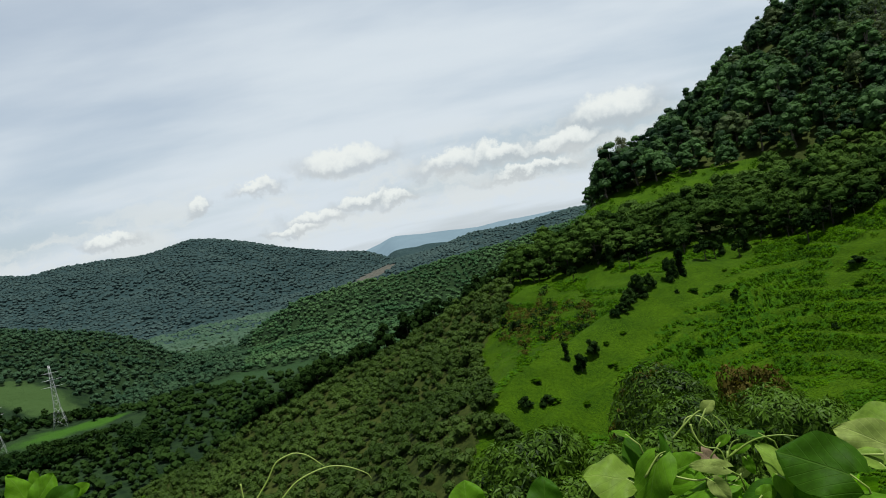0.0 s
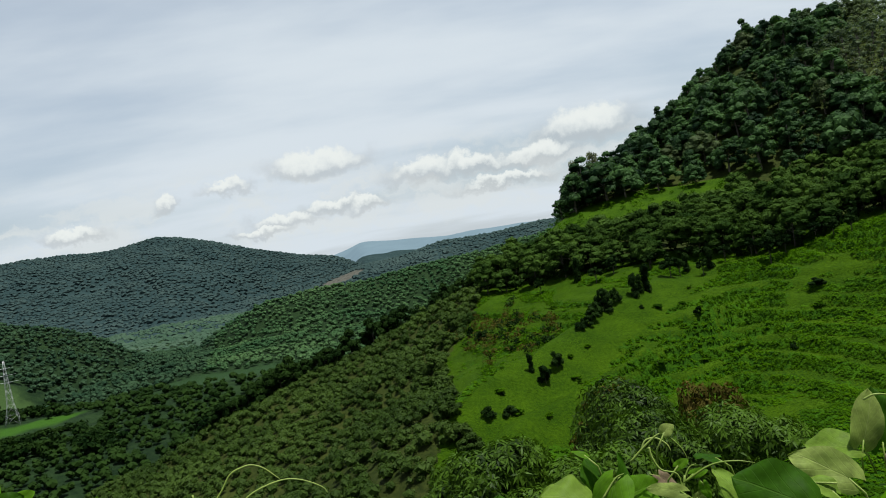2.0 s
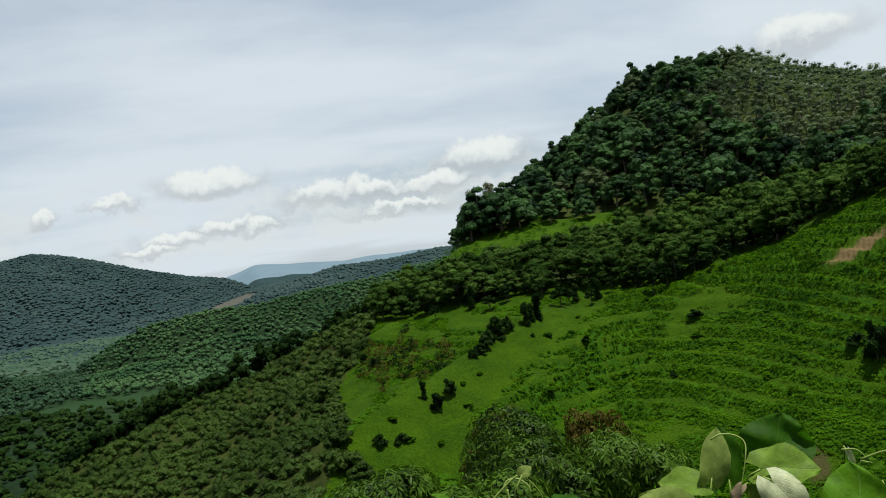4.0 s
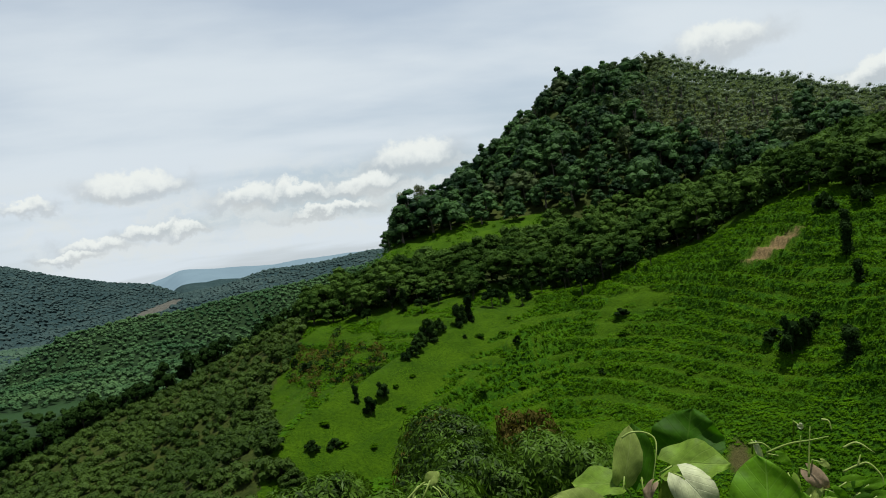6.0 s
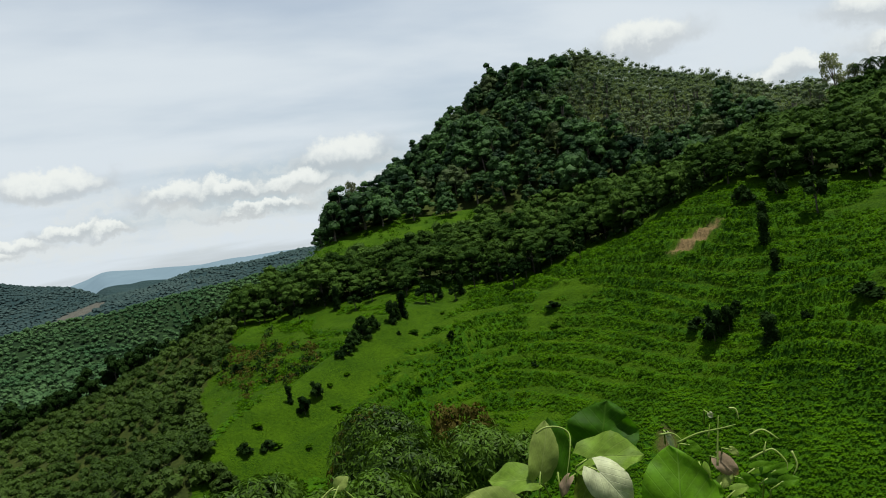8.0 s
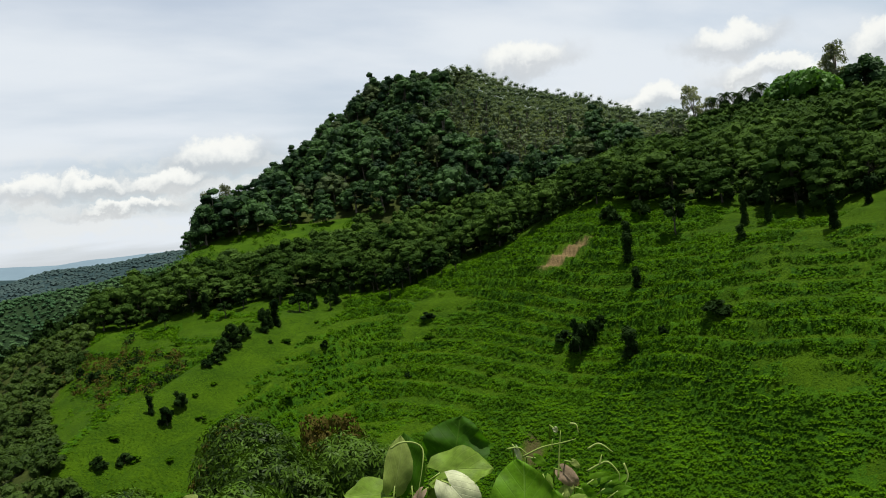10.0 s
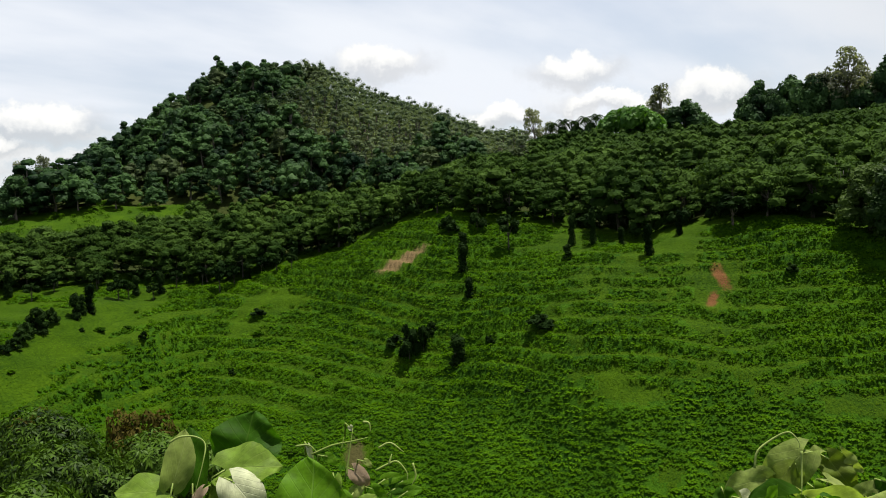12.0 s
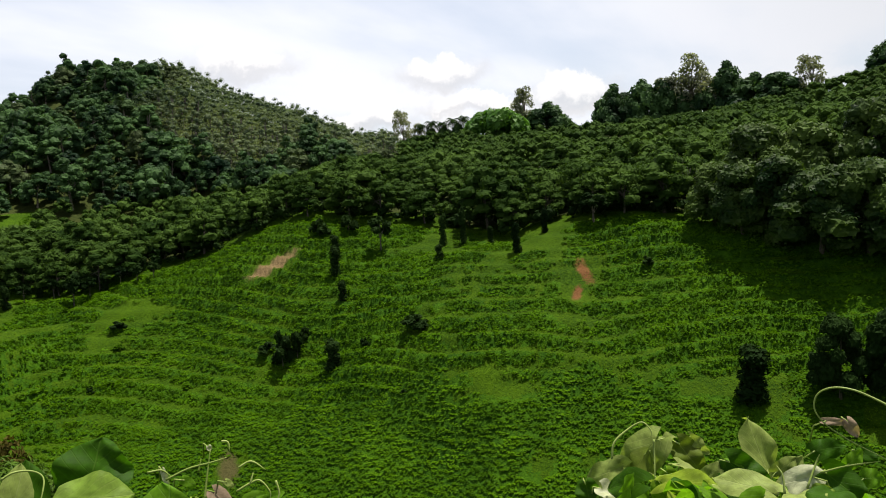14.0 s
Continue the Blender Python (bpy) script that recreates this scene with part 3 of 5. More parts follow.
def scatter(rng, az0, az1, r0, r1, gap, keep=None):
    """Spread places at least gap apart over a sector; r0 and r1 may be curves over the bearing."""
    low = min(r0(a) if callable(r0) else r0 for a in np.linspace(az0, az1, 40))
    high = max(r1(a) if callable(r1) else r1 for a in np.linspace(az0, az1, 40))
    count = int(0.5 * radians(az1 - az0) * (high ** 2 - low ** 2) / gap ** 2 * 3.0)
    az = rng.uniform(az0, az1, count)
    r = np.sqrt(rng.uniform(low ** 2, high ** 2, count))
    ok = (r > (r0(az) if callable(r0) else r0)) & (r < (r1(az) if callable(r1) else r1))
    if keep is not None:
        ok &= keep(az, r)
    az, r = az[ok], r[ok]
    x, y = r * np.sin(np.radians(az)), r * np.cos(np.radians(az))
    taken, out = {}, []
    for a, b in zip(x, y):
        i, j = int(a // gap), int(b // gap)
        if all((a - p) ** 2 + (b - q) ** 2 > gap * gap for di in (-1, 0, 1) for dj in (-1, 0, 1) for p, q in taken.get((i + di, j + dj), ())):
            taken.setdefault((i, j), []).append((a, b))
            out.append((a, b))
    out = np.array(out)
    return np.column_stack([out, height(out[:, 0], out[:, 1])])


def plant_out(kinds, places, rng, low=0.8, high=1.25):
    for k, (x, y, z) in enumerate(places):
        s = rng.uniform(low, high)
        ob = copy_thing(kinds[k % len(kinds)], pose(x, y, z - 0.1, rng.normal() * 3, rng.normal() * 3, rng.uniform(0, 360)) @ Matrix.Diagonal((s, s, s * rng.uniform(0.9, 1.15), 1)))


def mass(name, places, rng, mat, tall, radius, lobes, sprays, size, label, category, flat=0.8, core=True, fill=0.62):
    """Many trees as one body of foliage."""
    out, heart = [], []
    for x, y, z in places:
        s = rng.uniform(0.75, 1.25)
        lob = crown_lobes(rng, tall * s * 0.15, tall * s, radius * s * 1.15, lobes) if lobes > 3 else [(rng.normal() * radius * 0.4 * s, rng.normal() * radius * 0.4 * s, tall * s * (0.4 + 0.4 * rng.random()), radius * s * (0.5 + 0.25 * rng.random()), flat) for _ in range(lobes)]
        out.append(crown_leaves(rng, lob, sprays, size * s, size * 0.8 * s, 0.7) + [x, y, z])
        if core:
            heart.append(lobe_core(lob, rng, fill) + [x, y, z])
    return tagged(new(name, leaf_data(name, mat, np.concatenate(out), np.concatenate(heart) if heart else ())), label, category, kind="stuff")


def drop(*kinds):
    """Take away the patterns that were only made to be copied."""
    for ob in kinds:
        for o in (*ob.children_recursive, ob):
            bpy.data.objects.remove(o)


RN = np.random.default_rng(11)

# wooded hill
FOREST = [tree_kind("forest_tree", 20 + k, h, w, 0.04, q, 950, 0.40, MAT_FOREST, MAT_BARK,
                    "broad-leaved forest tree with dense green crown on the steep hill", group="trees of the wooded hill")
          for k, (h, w, q) in enumerate([(11, 4.6, 18), (13, 4.4, 18), (9, 5.0, 19), (11, 5.4, 21), (9.5, 4.0, 16)])]
SLENDER = [tree_kind("slender_tree", 30 + k, h, w, 0.08, 8, 560, 0.34, MAT_WISPY, MAT_BARK,
                     "slender tree with thin greyish green foliage on the hill's shoulder", group="slender trees of the wooded hill")
           for k, (h, w) in enumerate([(11, 2.9), (9, 3.2), (12, 2.5)])]
hill = scatter(RN, 11.5, 48.0, lambda a: HILL_R(a) + 2, lambda a: CREST_R(a) + 12, 5.0)


def on_shoulder(az, r):
    """The drier shoulder of the hill where the slender trees grow."""
    x, y = r * np.sin(np.radians(az)), r * np.cos(np.radians(az))
    return (az > 32.5 + 6 * fbm(x / 25, y / 25, 2)) & (r > HILL_R(az) + 30 + 40 * fbm(x / 20 + 9, y / 20, 2))


hill_r, hill_az = np.hypot(hill[:, 0], hill[:, 1]), np.degrees(np.arctan2(hill[:, 0], hill[:, 1]))
dense = hill[~on_shoulder(hill_az, hill_r)]
dense_r, dense_az = np.hypot(dense[:, 0], dense[:, 1]), np.degrees(np.arctan2(dense[:, 0], dense[:, 1]))
top_ = dense_r > CREST_R(dense_az) - 22
plant_out(FOREST, dense[~top_ & (RN.random(len(dense)) > 0.1)], RN, 0.6, 1.35)
plant_out(FOREST, dense[top_], RN, 0.8, 1.08)
slim = scatter(RN, 28.0, 48.5, lambda a: HILL_R(a) + 10, lambda a: CREST_R(a) + 12, 3.3, on_shoulder)
order = np.argsort(np.hypot(slim[:, 0], slim[:, 1]))
plant_out(SLENDER, slim[order[:110]], RN, 0.5, 1.1)
mass("pale_wood", slim[order[110:]], RN, MAT_WISPY, 10.0, 3.2, 5, 220, 0.36, "thin greyish green trees on the hill's far shoulder", "forest", fill=0.5)
fill_ = scatter(RN, 28.0, 48.5, lambda a: HILL_R(a) + 14, lambda a: CREST_R(a) + 6, 3.0, on_shoulder)
mass("wispy_thicket", fill_, RN, MAT_WISPY, 6.0, 2.6, 3, 90, 0.40, "pale thicket between the slender trees of the shoulder", "forest", core=False)
tops = scatter(RN, 18.0, 34.0, lambda a: CREST_R(a) - 14, lambda a: CREST_R(a) + 6, 6.0)
plant_out(SLENDER, tops[:44], RN, 0.7, 1.1)

clearing = scatter(RN, 9.5, 24.8, 194, 224, 2.6)
mass("clearing_scrub", clearing[RN.random(len(clearing)) < 0.6], RN, MAT_BANK, 1.0, 1.1, 2, 46, 0.34, "low green scrub on the grassy clearing below the wooded hill", "shrubs", core=False)

# belt of rubber trees over the open slope
RUBBER = [tree_kind("rubber_tree", 40 + k, h, w, 0.1, 14, 850, 0.29, MAT_RUBBER, MAT_DARKBARK,
                    "rubber tree with rounded dark green crown above the open slope", group="rubber trees of the belt", flat=0.6)
          for k, (h, w) in enumerate([(6.4, 3.2), (7.2, 3.4), (5.8, 3.4)])]
belt = scatter(RN, 4.5, 84.0, lambda a: EDGE_R(a) + 1.5, lambda a: np.where(a < 24, 190, np.where(a < 47, HILL_R(a) + 2, 178)), 4.0)
order = np.argsort(np.hypot(belt[:, 0], belt[:, 1]) - EDGE_R(np.degrees(np.arctan2(belt[:, 0], belt[:, 1]))))
plant_out(RUBBER, belt[order[:290]], RN)
mass("rubber_belt", belt[order[290:]], RN, MAT_RUBBER, 6.2, 3.0, 8, 380, 0.32, "belt of rounded rubber trees below the wooded hill", "plantation", fill=0.8)
# dark shrubs added for the shade under the canopy
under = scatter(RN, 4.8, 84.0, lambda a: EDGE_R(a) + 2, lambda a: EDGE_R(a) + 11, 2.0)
mass("undergrowth", under, RN, MAT_DARKLEAF, 2.0, 1.5, 2, 30, 0.6, "low dark-leaved fill put in for the shade beneath the rubber belt's edge", "shrubs")
upper = scatter(RN, 44.0, 84.0, lambda a: np.where(a < 47, HILL_R(a), 176), lambda a: CREST_R(a) + 8, 2.4)
mass("rubber_plantation", upper, RN, MAT_RUBBER, 4.3, 2.0, 2, 70, 0.34, "close rows of rubber trees covering the upper slope", "plantation", fill=0.8)

# young plantation on the shoulder
young = scatter(RN, -33, 4.6, 60, 170, 1.5, lambda a, r: a < GRASS_LEFT(r) - 0.2)
mass("young_plantation", young, RN, MAT_SHRUB, 1.0, 1.3, 2, 100, 0.26, "low brownish green young rubber trees on the shoulder", "plantation", fill=0.78)

# creeper over the open slope: hummocks of leaves on the banks and the lower slope, short grass on the treads
# this split also puts the terraces' dark risers and lit treads into the planting

def slope_spots(gap, rng):
    """Uneven places over the open slope, but for its bare patches."""
    x, y = np.meshgrid(np.arange(-8, 128, gap), np.arange(4, 150, gap))
    x, y = (g.ravel() + rng.uniform(-0.48, 0.48, g.size) * gap for g in (x, y))
    az, r = np.degrees(np.arctan2(x, y)), np.hypot(x, y)
    ok = (r > 54) & (r < EDGE_R(az) + 9) & (az > GRASS_LEFT(r) - 0.6) & (az < 84)
    for b, d, q in BARE:
        px, py = polar(b, d)
        ok &= np.hypot(x - px, y - py) > q
    return x[ok], y[ok]


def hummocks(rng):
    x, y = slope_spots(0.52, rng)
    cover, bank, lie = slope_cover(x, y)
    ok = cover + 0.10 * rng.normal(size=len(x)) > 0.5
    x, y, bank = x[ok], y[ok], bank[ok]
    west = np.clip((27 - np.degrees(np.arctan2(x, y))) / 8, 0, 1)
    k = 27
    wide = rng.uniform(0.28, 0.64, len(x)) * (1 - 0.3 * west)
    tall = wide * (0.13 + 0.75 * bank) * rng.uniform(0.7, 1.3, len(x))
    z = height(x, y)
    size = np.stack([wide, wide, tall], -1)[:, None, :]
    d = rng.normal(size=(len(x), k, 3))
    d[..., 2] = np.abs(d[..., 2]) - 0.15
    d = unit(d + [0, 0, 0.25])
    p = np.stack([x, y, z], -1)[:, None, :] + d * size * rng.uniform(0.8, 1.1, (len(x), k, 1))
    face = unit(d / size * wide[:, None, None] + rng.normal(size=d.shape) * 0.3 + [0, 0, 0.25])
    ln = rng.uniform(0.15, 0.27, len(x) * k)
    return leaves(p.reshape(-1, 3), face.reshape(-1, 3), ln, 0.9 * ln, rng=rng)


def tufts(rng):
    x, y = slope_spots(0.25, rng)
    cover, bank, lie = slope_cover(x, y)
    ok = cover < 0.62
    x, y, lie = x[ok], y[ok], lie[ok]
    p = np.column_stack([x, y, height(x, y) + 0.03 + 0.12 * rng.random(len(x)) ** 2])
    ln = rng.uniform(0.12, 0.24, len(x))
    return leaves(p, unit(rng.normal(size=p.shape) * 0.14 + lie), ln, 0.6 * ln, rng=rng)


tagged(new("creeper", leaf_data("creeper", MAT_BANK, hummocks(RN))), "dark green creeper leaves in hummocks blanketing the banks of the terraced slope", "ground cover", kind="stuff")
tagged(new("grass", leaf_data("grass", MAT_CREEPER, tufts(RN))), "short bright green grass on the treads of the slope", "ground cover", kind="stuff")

# dark row of trees on the skyline of the shoulder
ROW = [tree_kind("shoulder_tree", 60 + k, h, w, 0.15, 6, 600, 0.6, MAT_DARKLEAF, MAT_DARKBARK,
                 "dark round-crowned tree in a row on the shoulder", group="trees on the shoulder") for k, (h, w) in enumerate([(5.0, 2.6), (6.0, 2.4)])]
row = []
for k in range(46):
    b = -17.5 + 21.5 * k / 45 + RN.normal() * 0.15
    px, py = polar(b, 167 + RN.normal() * 2.5)
    row.append((px, py, heights(px, py)))
plant_out(ROW, row, RN, 0.6, 1.15)


def standing(kind, bearing, r, tall, wide, nominal, turn=0.0):
    """A copy of a kind of nominal height and width, stood on the ground at a bearing and distance."""
    x, y = polar(bearing, r)
    return copy_thing(kind, pose(x, y, heights(x, y) - 0.1, 0, 0, turn) @ Matrix.Diagonal((wide / nominal[1], wide / nominal[1], tall / nominal[0], 1)))


# stumps and posts smothered in creeper on the open slope
def column_kind(seed):
    rng = np.random.default_rng(seed)
    ob = tagged(new("creeper_clad_stump"), "dead tree stump smothered in dark green creeper on the slope", "stump", "creeper-clad stumps on the slope")
    lob = [(rng.normal() * 0.16, rng.normal() * 0.16, h, w, 0.95) for h, w in ((0.4, 0.8), (1.0, 0.62), (1.6, 0.6), (2.2, 0.66), (2.8, 0.72), (3.2, 0.5))]
    t = new("trunk", trunk_data(rng, 3.0, 0.14, 3, lob, MAT_DARKBARK))
    # the coat's near-black leaf colour includes its backlit shade
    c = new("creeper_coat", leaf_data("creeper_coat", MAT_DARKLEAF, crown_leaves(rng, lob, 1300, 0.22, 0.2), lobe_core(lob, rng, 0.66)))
    t.parent = c.parent = ob
    return ob


COLUMN = [column_kind(70), column_kind(71), column_kind(72)]
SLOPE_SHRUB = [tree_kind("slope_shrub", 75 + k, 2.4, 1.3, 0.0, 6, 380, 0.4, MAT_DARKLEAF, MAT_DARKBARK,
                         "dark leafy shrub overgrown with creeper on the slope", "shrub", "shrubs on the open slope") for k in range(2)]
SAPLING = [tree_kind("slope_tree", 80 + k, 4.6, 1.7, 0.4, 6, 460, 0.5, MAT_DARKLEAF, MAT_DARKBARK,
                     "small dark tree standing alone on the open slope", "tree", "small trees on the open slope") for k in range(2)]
for k, (b, d, tall, wide) in enumerate([
    (43.7, 104.3, 2.6, 1.4), (43.7, 99.5, 3.9, 1.6), (44.1, 94.5, 2.6, 1.3), (52, 102.9, 4.3, 1.2), (53.5, 102, 5.2, 1.1), (51.6, 96.8, 2, 1.2),
    (55.6, 101.2, 2.5, 1.1), (57.5, 93.4, 3.8, 1.3), (59.7, 99.1, 3.2, 1), (42.9, 85.5, 3.6, 2.1), (73.9, 71.3, 5, 3.2), (15.97, 108, 3.4, 1.3),
    (16.97, 110.9, 4, 1.5), (16.4, 109.6, 2.6, 1.2), (12.1, 132.3, 4.2, 1.5), (7.45, 89.1, 2.2, 0.8), (19.9, 124.8, 3, 1.3),
    (21.55, 124.2, 3.4, 1.4), (23.56, 130.2, 3.4, 1.3), (27.55, 126.2, 3.2, 1.4), (13.9, 103.6, 2.6, 1.5)]):
    standing(COLUMN[k % 3], b, d, tall, wide, (3.6, 1.6), 77 * k)
for k, (b, d, tall, wide) in enumerate([
    (42.7, 108.9, 2.9, 2.9), (44.9, 110.1, 3, 3.1), (39.3, 90.6, 5, 2.9), (40.4, 91, 3.6, 1.9), (38.3, 93.6, 1.6, 2.6), (41, 92.7, 1.8, 1.8),
    (45.5, 86.6, 1.1, 1.2), (49.4, 84.7, 2, 4), (67, 88.3, 1.3, 1.6), (81.5, 76.5, 1.8, 2.3), (48.2, 76.7, 0.5, 0.7), (13.6, 104.2, 3.4, 3.0),
    (12.9, 102.0, 2.4, 2.6), (12.2, 100.0, 1.6, 2.2), (14.5, 105.6, 2.2, 1.8), (11.6, 98.6, 1.2, 1.8), (9.44, 90.6, 2.3, 2), (8.41, 87.9, 2.5, 1.9), (5.34, 82.1, 1.3, 1.7),
    (20.17, 103.6, 1.2, 1.2), (5, 84.9, 0.6, 0.7), (3.69, 81.3, 1.4, 1.8), (28.15, 109.9, 1.3, 2.6), 
    (8.78, 141.1, 2, 2.6), (4.2, 119.3, 1.8, 2.2), (3.4, 125.6, 2, 1.6), (26.1, 98.9, 0.8, 1.1), (16.3, 105.8, 0.6, 0.8)]):
    standing(SLOPE_SHRUB[k % 2], b, d, tall, wide, (2.4, 2.6), 53 * k)
for k, (b, d, tall, wide) in enumerate([
    (47.2, 102.6, 5.1, 3.5), (63.3, 97.2, 4.5, 4.8), (18.73, 117.7, 3.4, 3), (14.75, 130.4, 3.6, 2.9), (10.07, 140.4, 3.4, 2.3),
    (6.9, 151.5, 4, 2.8), (9.2, 133.0, 3.2, 2.0), (6.3, 141.5, 3.0, 2.4), (13.4, 128.5, 3.0, 2.6), (19.4, 121.5, 3.2, 2.2), (21.0, 122.5, 3.0, 2.0), (25.55, 124.5, 5.2, 3), (22.6, 127, 3.2, 2.2), (24.4, 128, 3.6, 2.2), (26.6, 125, 3.4, 2.4), (29.68, 124, 3.4, 2.6),
    (28.6, 125.5, 3, 2), (30.8, 121, 3, 2.2), (17.4, 129, 3.2, 2.4)]):
    standing(SAPLING[k % 2], b, d, tall, wide, (4.6, 3.4), 91 * k)

EDGE_BUSH = [tree_kind("edge_bush", 84 + k, 2.4, 1.5, 0.0, 10, 700, 0.26, MAT_SHRUB, MAT_DARKBARK,
                       "olive green bush at the edge of the young plantation", "shrub", "bushes at the plantation's edge") for k in range(3)]
for k, (b, d, tall, wide) in enumerate([
    (0.77, 82.5, 2.6, 3.6), (0.6, 103.4, 2.9, 4.2), (1.25, 78.5, 2.5, 3.4), (0.25, 117.7, 3, 4), (0.6, 110, 2.6, 3.6), (0.4, 96, 2.8, 3.8), (1.92, 76.8, 2.2, 3.2),
    (1, 90, 2.9, 4), (-0.9, 121, 2.8, 4.4), (-2.0, 124, 2.6, 4.4), (-0.8, 112, 2.4, 4), (-1.6, 104, 2.2, 3.8), (1.6, 128, 2.8, 4), (2.4, 134, 3, 4.2), (-3.4, 128, 2.4, 4)]):
    standing(EDGE_BUSH[k % 3], b, d, tall, wide, (2.4, 3.0), 47 * k)

MOUND = [tree_kind("creeper_mound", 78 + k, 2.4, 1.3, 0.0, 6, 300, 0.4, MAT_BANK, MAT_DARKBARK,
                   "low mound of green creeper leaves on the slope", "shrub", "creeper mounds on the slope") for k in range(2)]
for k in range(46):
    b, d = RN.uniform(3.5, 34), RN.uniform(80, 122)
    if d < float(EDGE_R(b)) - 4 and d > float(FOOT_R(b)) + 6:
        standing(MOUND[k % 2], b, d, RN.uniform(0.3, 0.8), RN.uniform(0.7, 1.8), (2.4, 2.6), 71 * k)

# heavy dark trees at the end of the open slope
HEAVY = [tree_kind("shade_tree", 90 + k, h, w, 0.0, 26, 3600, 0.32, MAT_SHADE, MAT_DARKBARK,
                   "large dark broad-leaved tree casting deep shade on the slope", group="shade trees at the slope's end", fine=3) for k, (h, w) in enumerate([(11, 4.8), (10, 5.2)])]
# near-black leaves put in for these trees' silhouettes against the light
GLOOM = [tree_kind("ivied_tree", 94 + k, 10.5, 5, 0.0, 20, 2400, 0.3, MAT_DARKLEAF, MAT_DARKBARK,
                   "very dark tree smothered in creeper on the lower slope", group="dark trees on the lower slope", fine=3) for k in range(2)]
for k, (b, d, tall, wide) in enumerate([(71.8, 94, 8, 7), (73.6, 91.5, 9.5, 8), (76.0, 90, 11, 9), (78.6, 89, 11, 10), (81.4, 89, 11, 10), (84.4, 88, 12, 10),
                                        (74.6, 101, 11, 10), (78.0, 102, 12, 10), (82.0, 101, 13, 10), (79.4, 72.5, 8.5, 5), (83.0, 73, 9.5, 6)]):
    standing((HEAVY if k < 9 else GLOOM)[k % 2], b, d, tall, wide, (10.5, 10), 67 * k)


# bare dead trees before the shade trees
MAT_PALEBARK = bark("pale_bark", (0.07, 0.065, 0.05), (0.20, 0.18, 0.15))
for k, (b, d, tall) in enumerate([(68.9, 103.5, 6.6), (70.1, 102.5, 7.2)]):
    rng = np.random.default_rng(140 + k)
    px, py = polar(b, d)
    dead = tagged(new("dead_tree"), "pale bare dead tree with thin branches beside the shade trees", "tree", "dead trees at the slope's end")
    dead.matrix_world = pose(px, py, heights(px, py) - 0.1, 0, 0, 80 * k)
    twigs = [(rng.normal() * 1.3, rng.normal() * 1.3, tall * rng.uniform(0.5, 1.05), 0.3, 1.0) for _ in range(13)]
    new("trunk", trunk_data(rng, tall * 0.8, 0.065, 13, twigs, MAT_PALEBARK)).parent = dead


# trees along the ridge
def palm_kind(seed):
    rng = np.random.default_rng(seed)
    ob = tagged(new("palm"), "coconut palm with drooping fronds on the ridge", "palm tree", "palms on the ridge")
    stem = mesh_tube("trunk", [Vector((0.25 * math.sin(k * 0.5), 0, 9.0 * k / 6 - 0.3 * (k == 0))) for k in range(7)], [0.2 - 0.012 * k for k in range(7)], MAT_BARK, ob)
    for f in range(15):
        a, lift = f * 2.399, 0.9 - 1.3 * (f / 15)
        quads = []
        last = None
        for k in range(9):
            u = k / 8
            out = 3.2 * u
            p = np.array([math.cos(a) * out + 0.03, math.sin(a) * out, 9.0 + out * lift - 0.32 * out * out])
            if last is not None:
                d = unit(p - last)
                side = unit(np.cross(d, [0, 0, 1.0]))
                ln = 0.95 * math.sin(math.pi * (0.12 + 0.8 * u))
                for sg in (-1, 1):
                    for h in (0.0, 0.5):
                        q = last + (p - last) * h
                        e = q + side * sg * ln + d * 0.35 - np.array([0, 0, 0.35 * ln])
                        quads.append([q, q + d * 0.22, e + d * 0.04, e])
            last = p
        frond = new("frond", leaf_data("frond", MAT_DARKLEAF, quads=np.array(quads)))
        frond.parent = ob
    return ob


def mesh_tube(name, points, radii, mat, parent=None, sides=6, shape=None):
    """A round stem through the points."""
    verts, faces = [], []
    for k, (p, r) in enumerate(zip(points, radii)):
        q = (points[min(k + 1, len(points) - 1)] - points[max(k - 1, 0)]).normalized()
        x = q.orthogonal().normalized() if k == 0 else (x - q * x.dot(q)).normalized()
        y = q.cross(x)
        verts += [tuple(p + (x * math.cos(2 * math.pi * s / sides) + y * math.sin(2 * math.pi * s / sides)) * r) for s in range(sides)]
    for k in range(len(points) - 1):
        for s in range(sides):
            faces.append((k * sides + s, k * sides + (s + 1) % sides, (k + 1) * sides + (s + 1) % sides, (k + 1) * sides + s))
    faces.append(tuple(range(sides))[::-1])
    faces.append(tuple(range((len(points) - 1) * sides, len(points) * sides)))
    return mesh_object(name, verts, faces, mat, parent, True)


PALM = palm_kind(5)
AIRY = [tree_kind("airy_tree", 100 + k, 14, 3.6, 0.3, 18, 1500, 0.42, MAT_AIRY, MAT_BARK,
                  "tall thin tree with sparse greyish foliage on the ridge", group="trees on the ridge", dense=False) for k in range(2)]
ROUND = [tree_kind("ridge_tree", 105 + k, 11, 5, 0.06, 18, 1900, 0.6, MAT_FOREST, MAT_DARKBARK,
                   "dark dense broad-leaved tree on the ridge", group="trees on the ridge") for k in range(2)]
DOME = tree_kind("rain_tree", 110, 11, 9, 0.15, 14, 1500, 1.1, MAT_DOME, MAT_BARK, "broad domed bright green tree on the ridge")
